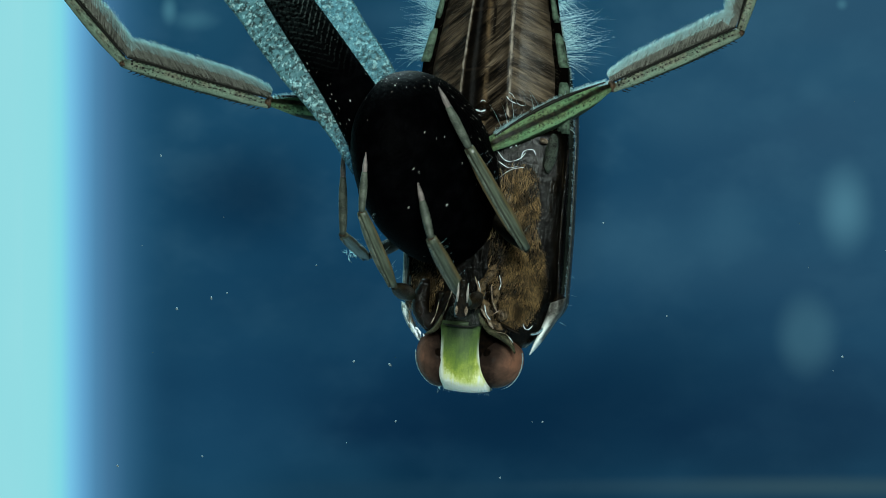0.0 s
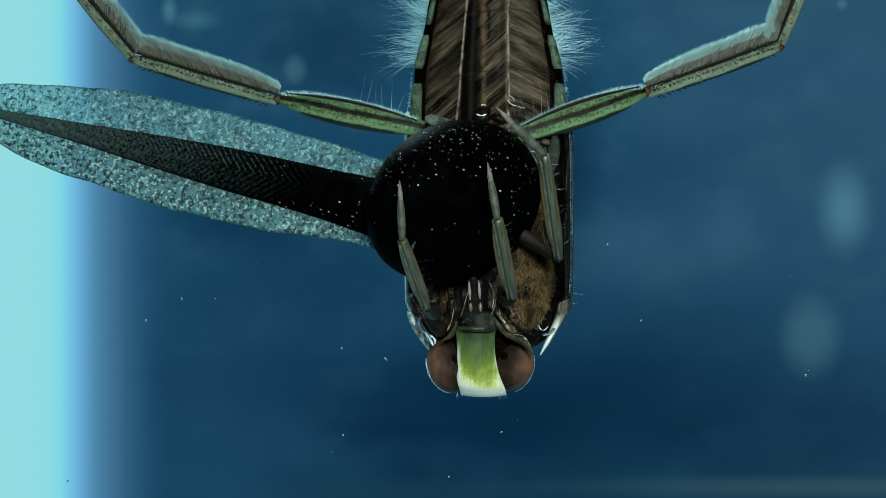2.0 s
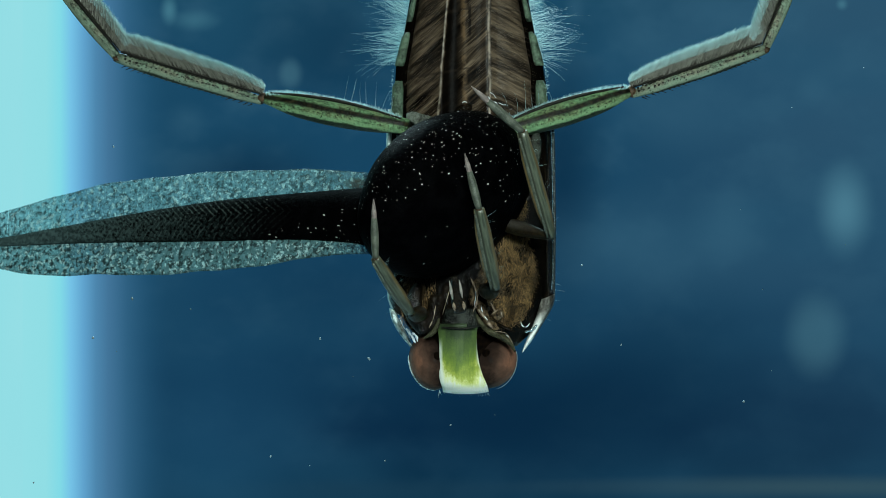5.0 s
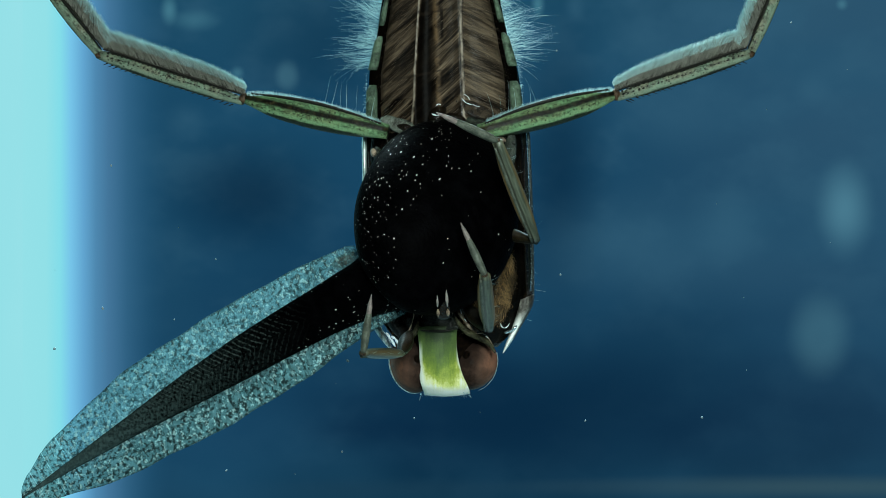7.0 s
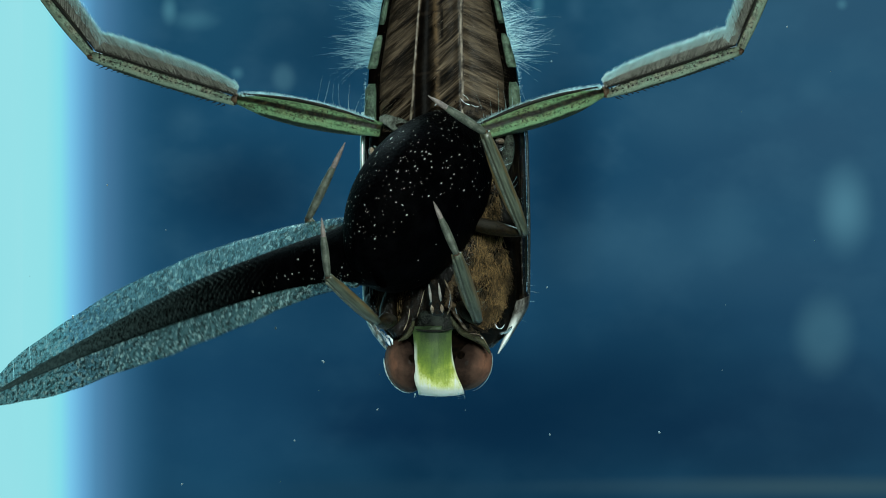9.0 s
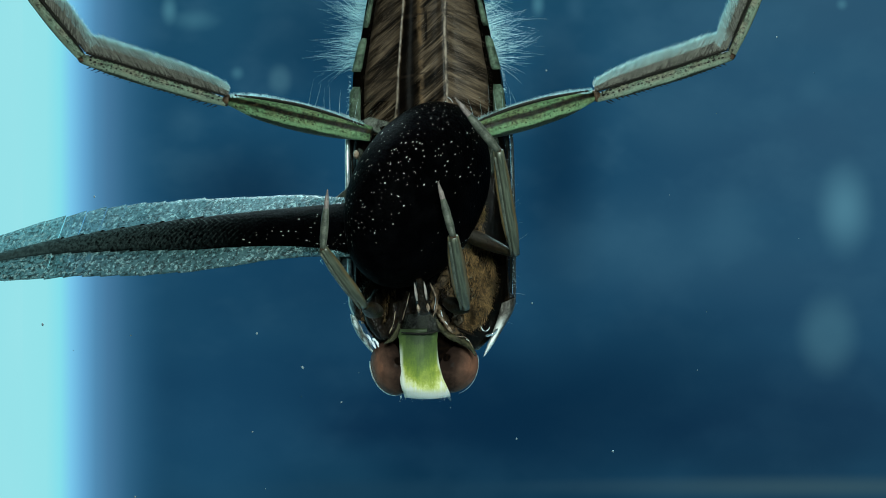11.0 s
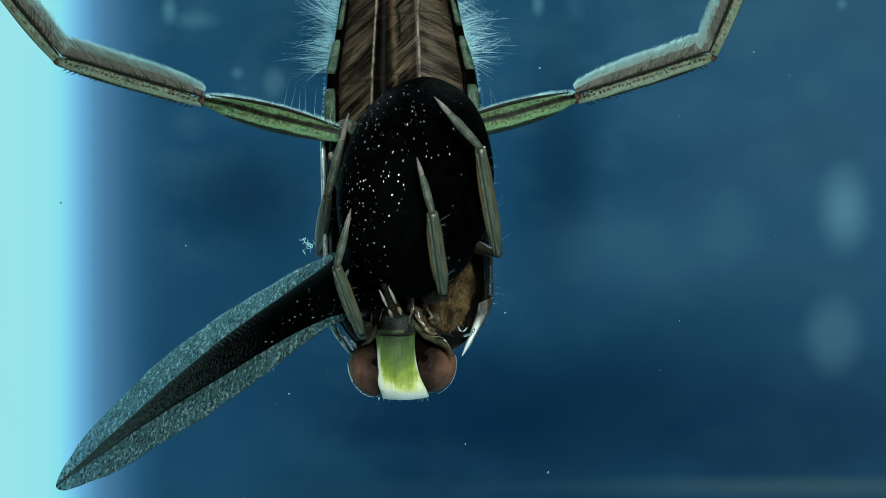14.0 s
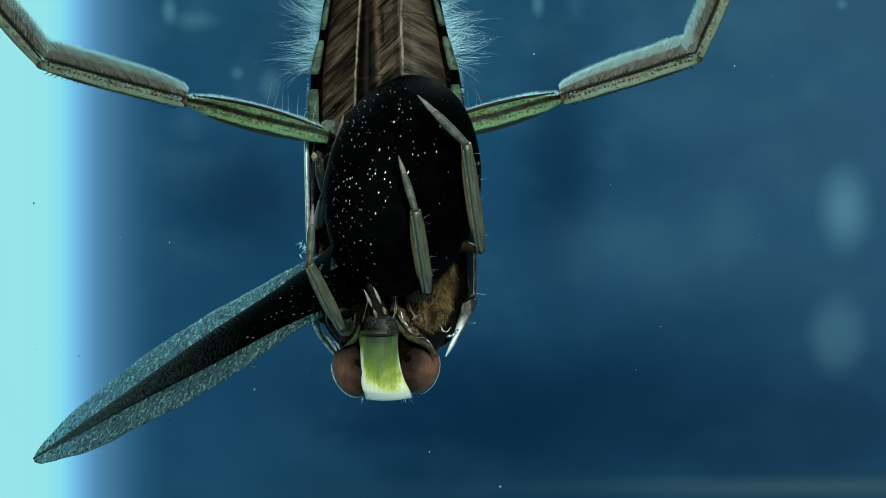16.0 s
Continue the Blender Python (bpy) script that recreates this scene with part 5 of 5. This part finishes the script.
MIDDLE_R = table(
    [(0, 785, 172, 830, 262, 933, 442), (0.4, 900, 235, 915, 330, 935, 490), (0.5, 925, 252, 943, 375, 945, 505),
     (0.6, 932, 210, 960, 285, 985, 480), (0.7, 895, 204, 970, 278, 995, 470), (1, 890, 222, 970, 295, 992, 470),
     (1.5, 905, 207, 975, 285, 1003, 470), (2, 893, 205, 963, 275, 990, 460), (2.5, 897, 200, 968, 270, 1000, 460),
     (3, 880, 200, 955, 272, 988, 455), (3.5, 880, 195, 958, 262, 992, 450)],
    [(4, 865, 190, 940, 262, 978, 450), (6.3, 820, 118, 910, 190, 985, 375), (6.6, 815, 175, 890, 212, 968, 395), (7, 795, 210, 880, 250, 950, 428),
     (7.5, 780, 208, 870, 250, 940, 428), (8, 775, 190, 860, 240, 930, 420), (8.5, 770, 185, 855, 237, 925, 415), (9, 778, 183, 858, 235, 930, 415),
     (9.2, 780, 182, 862, 232, 935, 410), (11.3, 805, 175, 880, 270, 908, 455), (11.6, 780, 160, 862, 238, 912, 430)],
    [(12, 760, 165, 850, 210, 930, 390), (12.3, 790, 172, 880, 235, 925, 420), (12.5, 797, 193, 880, 280, 900, 465),
     (13, 785, 178, 868, 265, 893, 455), (13.5, 778, 178, 858, 265, 888, 455), (14, 770, 173, 850, 262, 883, 452),
     (14.5, 760, 175, 842, 262, 870, 450), (15, 757, 170, 838, 258, 868, 448), (16, 740, 170, 825, 255, 852, 445)])
FRONT_L = table(
    [(0, 645, 305, 640, 375, 697, 507), (0.5, 683, 280, 677, 362, 718, 500), (1, 724, 380, 714, 460, 757, 567), (1.5, 727, 350, 727, 432, 772, 547),
     (2, 708, 340, 712, 425, 757, 547), (2.5, 714, 338, 720, 430, 767, 547), (3, 697, 340, 704, 430, 752, 550), (3.5, 698, 333, 706, 425, 756, 542),
     (4, 683, 330, 690, 420, 742, 542), (6.3, 635, 413, 634, 508, 715, 570)],
    [(6.6, 655, 488, 645, 575, 715, 608), (7, 655, 540, 643, 625, 710, 626), (7.5, 645, 545, 638, 628, 700, 636), (8, 622, 518, 625, 598, 695, 612),
     (8.5, 607, 508, 613, 592, 690, 607), (9, 571, 405, 580, 490, 668, 570), (9.2, 578, 395, 584, 482, 668, 565),
     (11.3, 582, 335, 571, 432, 640, 542), (11.6, 593, 345, 582, 432, 642, 555), (12, 577, 430, 580, 500, 642, 585)],
    [(12.3, 612, 400, 587, 515, 650, 600), (12.5, 618, 418, 588, 500, 645, 602), (13, 624, 393, 595, 490, 645, 592),
     (13.5, 624, 388, 599, 480, 640, 590), (14, 619, 378, 596, 472, 640, 590), (14.5, 545, 372, 545, 462, 606, 575),
     (15, 558, 372, 552, 465, 606, 578), (16, 553, 378, 547, 467, 606, 582)])
MIDDLE_L = table(
    [(0, 607, 325, 607, 415, 650, 455), (0.2, 600, 320, 595, 410, 650, 500), (0.5, 650, 330, 638, 372, 695, 520), (1, 665, 420, 664, 462, 738, 572),
     (1.2, 665, 420, 664, 462, 738, 572), (1.3, 640, 380, 640, 425, 705, 535), (1.4, 600, 300, 607, 405, 712, 520),
     (1.5, 637, 168, 598, 293, 660, 470), (1.6, 692, 145, 660, 270, 690, 460), (1.7, 812, 150, 735, 215, 700, 400)],
    [(1.8, 840, 200, 760, 235, 700, 400), (2, 800, 300, 740, 330, 700, 440), (4, 790, 300, 730, 330, 690, 440), (6.3, 720, 340, 690, 380, 690, 500),
     (8.5, 690, 340, 660, 380, 670, 520), (8.9, 680, 320, 620, 400, 640, 510), (9, 607, 260, 545, 388, 630, 505),
     (9.1, 632, 232, 592, 345, 636, 500), (9.2, 662, 225, 608, 292, 640, 495), (10.2, 700, 320, 660, 360, 640, 490)],
    [(11.3, 640, 280, 560, 350, 570, 470), (11.4, 558, 235, 500, 330, 560, 470), (11.5, 575, 228, 505, 320, 560, 475),
     (11.6, 592, 222, 506, 312, 562, 478), (11.7, 575, 240, 500, 345, 560, 470), (11.8, 600, 290, 540, 395, 575, 480),
     (11.9, 620, 320, 570, 400, 590, 480), (12, 605, 372, 562, 395, 575, 480), (12.3, 690, 360, 640, 390, 600, 490),
     (13, 640, 320, 600, 385, 600, 480)],
    [(13.1, 590, 300, 566, 395, 600, 480), (13.2, 492, 305, 447, 440, 498, 490), (13.3, 467, 277, 476, 414, 512, 475),
     (13.4, 533, 242, 515, 368, 535, 465), (13.5, 551, 215, 529, 356, 545, 462), (13.6, 577, 212, 535, 350, 550, 458),
     (13.75, 605, 212, 560, 350, 556, 456), (14, 613, 215, 580, 346, 566, 452), (14.5, 606, 222, 582, 350, 568, 452),
     (16, 603, 225, 573, 350, 560, 460)])
# beak: base and tip
BEAK = table(
    [(0, 815, 560, 822, 480), (0.5, 830, 555, 815, 478), (1, 840, 555, 835, 490), (3.5, 846, 550, 843, 488), (4, 830, 550, 828, 488),
     (6.3, 800, 552, 775, 490), (7, 785, 560, 782, 520), (8.5, 765, 555, 765, 515), (9, 775, 555, 768, 500), (11.3, 745, 555, 735, 495),
     (12, 720, 565, 695, 505), (12.5, 718, 565, 683, 510), (13, 712, 560, 683, 503), (14, 705, 560, 678, 502), (16, 678, 560, 653, 505)])
# tadpole: middle, way of the long axis from tail to head (image plane), share of it that lies in the plane
BODY = table(
    [(0, 750, 291, 0.6, 0.8, 0.72), (0.4, 766, 318, 0.85, 0.5, 0.66), (0.5, 782, 332, 0.95, 0.25, 0.66), (0.6, 801, 348, 1, 0.05, 0.65),
     (0.7, 805, 358, 1, 0, 0.65), (1, 806, 368, 1, 0, 0.65), (1.5, 808, 360, 1, 0, 0.65), (2, 798, 358, 1, 0, 0.65), (2.5, 806, 360, 1, 0, 0.65),
     (3, 791, 360, 1, 0, 0.65), (3.5, 792, 358, 1, 0, 0.65)],
    [(4, 778, 353, 1, 0, 0.65), (6.3, 785, 338, 0.75, -0.66, 0.72), (6.6, 775, 372, 0.55, -0.83, 0.78), (7, 770, 392, 0.45, -0.89, 0.8),
     (7.5, 771, 406, 0.50, -0.86, 0.82), (8, 752, 390, 0.58, -0.81, 0.82), (8.5, 745, 381, 0.58, -0.81, 0.8), (9, 735, 362, 0.7, -0.7, 0.68),
     (9.2, 735, 355, 0.8, -0.6, 0.6), (11.3, 735, 348, 0.6, -0.8, 0.72), (11.6, 727, 340, 0.5, -0.87, 0.76)],
    [(12, 753, 350, 0.25, -0.97, 0.92), (12.3, 760, 366, 0.2, -0.98, 0.92), (12.5, 753, 360, 0.22, -0.98, 0.95), (13, 748, 352, 0.24, -0.97, 0.96),
     (13.5, 741, 351, 0.25, -0.97, 0.96), (14, 734, 346, 0.25, -0.97, 0.96), (14.5, 723, 346, 0.25, -0.97, 0.96), (15, 718, 344, 0.25, -0.97, 0.96),
     (16, 711, 342, 0.25, -0.97, 0.96)])
# tail: root, middle pull, tip, roll of the fin out of the plane
TAIL = table(
    [(0, 655, 222, 560, 60, 230, -390, 5), (0.25, 645, 245, 510, 90, 142, -323, 5), (0.4, 645, 262, 480, 115, 75, -243, 5),
     (0.5, 646, 270, 470, 140, 20, -165, 5), (0.6, 650, 290, 460, 190, -27, -61, 5), (0.7, 658, 328, 450, 255, -57, 67, 5),
     (0.8, 661, 352, 440, 290, -65, 126, 5), (0.9, 660, 364, 430, 315, -80, 182, 5), (1, 662, 375, 430, 335, -95, 225, 5),
     (1.5, 662, 362, 430, 300, -85, 192, 5)],
    [(2, 655, 365, 420, 300, -95, 180, 5), (2.5, 665, 370, 430, 325, -95, 285, 5), (3, 650, 370, 420, 330, -110, 292, 5),
     (3.5, 645, 366, 400, 304, -115, 284, 5), (4, 630, 358, 390, 300, -130, 276, 5), (5.2, 630, 390, 400, 400, -90, 480, 25),
     (6.3, 640, 435, 480, 480, -45, 672, 38), (6.4, 638, 450, 420, 508, -22, 682, 28), (6.5, 632, 462, 333, 545, -2, 708, 20),
     (6.6, 640, 480, 330, 590, 4, 770, 15)],
    [(6.7, 642, 500, 310, 619, 13, 806, 5), (6.8, 641, 515, 320, 650, 27, 840, 4), (7, 640, 515, 400, 640, 38, 882, 4),
     (7.5, 625, 530, 400, 640, 58, 902, 0), (8, 605, 505, 390, 612, 22, 886, 5), (8.5, 600, 497, 365, 596, 4, 858, 8),
     (8.7, 597, 478, 320, 490, -12, 785, 15), (8.8, 582, 462, 290, 500, 2, 748, 22), (8.9, 575, 455, 285, 497, 5, 730, 24),
     (9, 585, 457, 345, 508, -35, 710, 36)],
    [(9.1, 578, 428, 343, 428, -45, 628, 40), (9.2, 583, 420, 330, 445, -95, 590, 42), (11.3, 585, 402, 330, 425, -65, 570, 45),
     (11.4, 580, 400, 330, 450, -50, 640, 25), (11.5, 580, 406, 298, 464, -12, 750, 25), (11.6, 585, 405, 350, 480, -10, 712, 22),
     (11.7, 580, 405, 260, 430, 46, 822, 10), (11.8, 590, 435, 312, 544, 5, 756, 25), (11.9, 592, 455, 302, 578, 5, 702, 40),
     (12, 582, 478, 370, 610, 8, 766, 90)],
    [(12.1, 588, 484, 250, 520, 62, 822, 90), (12.2, 588, 482, 320, 554, 36, 789, 88), (12.3, 592, 495, 330, 590, 22, 783, 83),
     (12.4, 590, 492, 329, 615, 40, 802, 72), (12.5, 588, 490, 366, 596, 38, 812, 57), (12.6, 588, 496, 340, 604, 54, 825, 56),
     (12.7, 588, 498, 366, 588, 80, 866, 56), (13, 592, 501, 389, 587, 102, 873, 52), (13.3, 590, 505, 380, 598, 78, 850, 46),
     (13.5, 586, 508, 378, 608, 56, 813, 42)],
    [(14, 582, 520, 385, 625, 98, 862, 43), (14.1, 580, 521, 378, 622, 100, 853, 49), (14.2, 577, 520, 368, 624, 100, 858, 55),
     (14.3, 571, 519, 358, 624, 89, 842, 57), (14.4, 566, 519, 358, 630, 86, 861, 50), (14.5, 563, 519, 358, 632, 80, 857, 47),
     (15, 560, 520, 344, 634, 65, 815, 50), (16, 552, 518, 333, 640, 58, 813, 50)])


def along(p0, p1, up):
    """The pose of a segment that starts at p0 and points to p1, with its z side towards up."""
    x = (p1 - p0).normalized()
    z = (up - x * up.dot(x)).normalized()
    y = z.cross(x)
    return Matrix(((x.x, y.x, z.x, p0.x), (x.y, y.y, z.y, p0.y), (x.z, y.z, z.z, p0.z), (0, 0, 0, 1)))


def bug_pose(t):
    x, y, lean, turn = BUG(t)
    x += 90 * math.sin(radians(-turn))
    return Matrix.Translation(W(x, y, 0)) @ Euler((0, radians(-lean), radians(turn))).to_matrix().to_4x4()


def body_pose(t):
    x, y, ax, ay, share = BODY(t)
    n = math.hypot(ax, ay)
    way = Vector((ax / n * share, math.sqrt(max(0, 1 - share * share)), -ay / n * share))
    p = W(x, y, -150)
    w = min(1, max(0, (ax / n - 0.3) / 0.5))
    w = w * w * (3 - 2 * w)
    r = min(1, max(0, (share - 0.82) / 0.10))
    late = Vector((-1, -0.2, 0.55)).lerp(Vector((-0.85, -0.62, 0.45)), r)
    return along(p, p + way, Vector((0.35, -0.25, 1)) * w + late * (1 - w))


def tail_poses(t):
    bx, by, cx, cy, ex, ey, roll = TAIL(t)
    pts = np.array([[(1 - q) ** 2 * bx + 2 * q * (1 - q) * cx + q * q * ex, (1 - q) ** 2 * by + 2 * q * (1 - q) * cy + q * q * ey] for q in np.linspace(0, 1, 60)])
    cum = np.concatenate(([0], np.cumsum(np.hypot(*np.diff(pts, axis=0).T))))
    total = cum[-1]
    step = TAIL_LEN * U / TAIL_N

    def lay(rise):
        return [W(np.interp(total * i / TAIL_N, cum, pts[:, 0]), np.interp(total * i / TAIL_N, cum, pts[:, 1]), -170 + rise * i / TAIL_N) for i in range(TAIL_N + 1)]
    low, high = 0.0, 700.0                  # how much deeper the tip lies, so that the tail keeps its length
    for _ in range(30):
        rise = (low + high) / 2
        spots = lay(rise)
        if sum((b - a).length for a, b in zip(spots, spots[1:])) < TAIL_LEN * U:
            low = rise
        else:
            high = rise
    poses = []
    for i in range(TAIL_N):
        d = spots[i + 1] - spots[i]
        up = Vector((d.z, 0, -d.x))
        m = along(spots[i], spots[i + 1], up) @ Euler((radians(roll), 0, 0)).to_matrix().to_4x4()
        poses.append(m @ Matrix.Translation((-i * step, 0, 0)))
    return poses


def motions():
    UPZ = Vector((0, 0, 1))
    bug_m = {t: bug_pose(t) for t in TIMES}
    walk(bug, [(t, bug_m[t]) for t in TIMES])

    def in_bug(world_of):
        return [(t, bug_m[t].inverted() @ world_of(t)) for t in TIMES]

    for side, thigh, shank, knee, ankle, hip in ((1, *oar_r, KNEE_R, ANKLE_R, L(915, 232, -72)), (-1, *oar_l, KNEE_L, ANKLE_L, L(748, 222, -72))):
        root = lambda t: bug_m[t] @ (hip * U)
        reach = THIGH[side] * U

        def thigh_at(t):
            end = W(*knee(t), -20)
            return along(end - (end - root(t)).normalized() * reach, end, UPZ)
        walk(thigh, in_bug(thigh_at))
        walk(shank, in_bug(lambda t: along(W(*knee(t), -20), W(*ankle(t), 10), UPZ)))

    for (thigh, shank, foot), rows, hip, depths, up in (
            (front_r, FRONT_R, L(870, 520, -60), (-292, -292, -100), Vector((-1, 0, 0))),
            (middle_r, MIDDLE_R, L(880, 385, -60), (-285, -262, -90), Vector((-1, 0, 0))),
            (front_l, FRONT_L, L(800, 560, -60), (-335, -330, -150), Vector((-1, 0, 0))),
            (middle_l, MIDDLE_L, L(780, 400, -60), (-105, -95, 100), Vector((-1, 0, 0)))):
        length = max(v.co.x for v in shank.data.vertices)

        def knee_at(t):
            r = rows(t)
            a, k = W(r[2], r[3], depths[1]), W(r[4], r[5], depths[1])
            deep = math.sqrt(max(0.0, length ** 2 - (k - a).length_squared)) / U
            return W(r[4], r[5], depths[1] + min(deep, depths[2] - depths[1]))

        def shank_at(t):
            r = rows(t)
            a, k = W(r[2], r[3], depths[1]), knee_at(t)
            return along(a - (a - k).normalized() * length, a, up)

        def foot_at(t):
            r = rows(t)
            return along(W(r[2], r[3], depths[1]), W(r[0], r[1], depths[0]), up)
        walk(shank, in_bug(shank_at))
        walk(foot, [(t, shank_at(t).inverted() @ foot_at(t)) for t in TIMES])

        def thigh_at(t):
            knee = knee_at(t)
            root = bug_m[t] @ (hip * U)
            d = (knee - root).normalized()
            reach = max(v.co.x for v in thigh.data.vertices)
            return along(knee - d * reach, knee, Vector((0.1, -1, 0.3)))
        walk(thigh, in_bug(thigh_at))

    walk(beak, in_bug(lambda t: along(W(*BEAK(t)[:2], -215), W(*BEAK(t)[2:], -245), Vector((-1, 0, 0)))))

    tad_m = {t: body_pose(t) for t in TIMES}
    walk(tadpole, [(t, tad_m[t]) for t in TIMES])
    tails = {t: tail_poses(t) for t in TIMES}
    for i, seg in enumerate(tail_segs):
        walk(seg, [(t, tad_m[t].inverted() @ tails[t][i]) for t in TIMES])

    for ob, path in soft_bits:
        walk(ob, [(t, Matrix.Translation(W(x, y, BACK - 60))) for t, x, y in path])
    for i, (ob, path) in enumerate(bits):
        d = 170 + 120 * math.sin(i * 1.7)
        walk(ob, [(t, Matrix.Translation(W(x, y, d))) for t, x, y in path])


build_tank()
bug = build_insect()
oar_l, oar_r = hind_leg(bug, -1), hind_leg(bug, 1)
foot_l, foot_r = build_foot(oar_l[1], -1), build_foot(oar_r[1], 1)
foot_l.matrix_basis = pose(SHANK[-1] * U, 0, 0, 0, 0, 0) @ Euler((0, radians(-33), 0)).to_matrix().to_4x4()
foot_r.matrix_basis = pose(SHANK[1] * U, 0, 0, 0, 0, 0) @ Euler((0, radians(-48), 0)).to_matrix().to_4x4()
front_r = grasp_leg(bug, "flat olive front shank", 80, 168, 92, 13, 6.8)
middle_r = grasp_leg(bug, "olive-brown middle shank", 150, 205, 112, 12.5, 7.5)
front_l = grasp_leg(bug, "flat olive front shank", 80, 145, 94, 11.5, 6.5)
middle_l = grasp_leg(bug, "olive-brown middle shank", 110, 180, 145, 11, 7.5)
fluff = bmesh.new()
for k in range(26):
    strand(fluff, (random.uniform(18, 44), random.uniform(-6, 6), random.uniform(10, 32)), (random.uniform(-1, 0.4), random.uniform(-0.6, 0.6), random.uniform(-0.4, 1)), random.uniform(4, 13), 1.0, random.uniform(-1, 1), random.uniform(-1, 1), 3)
part("fluff", fluff, PALE_HAIR, middle_l[1], "scrap of pale fluff caught on the leg", kind="stuff")
beak = build_beak(bug)
tadpole, tail_segs = build_tadpole()
bits, soft_bits = build_bits(), build_soft_bits()
motions()
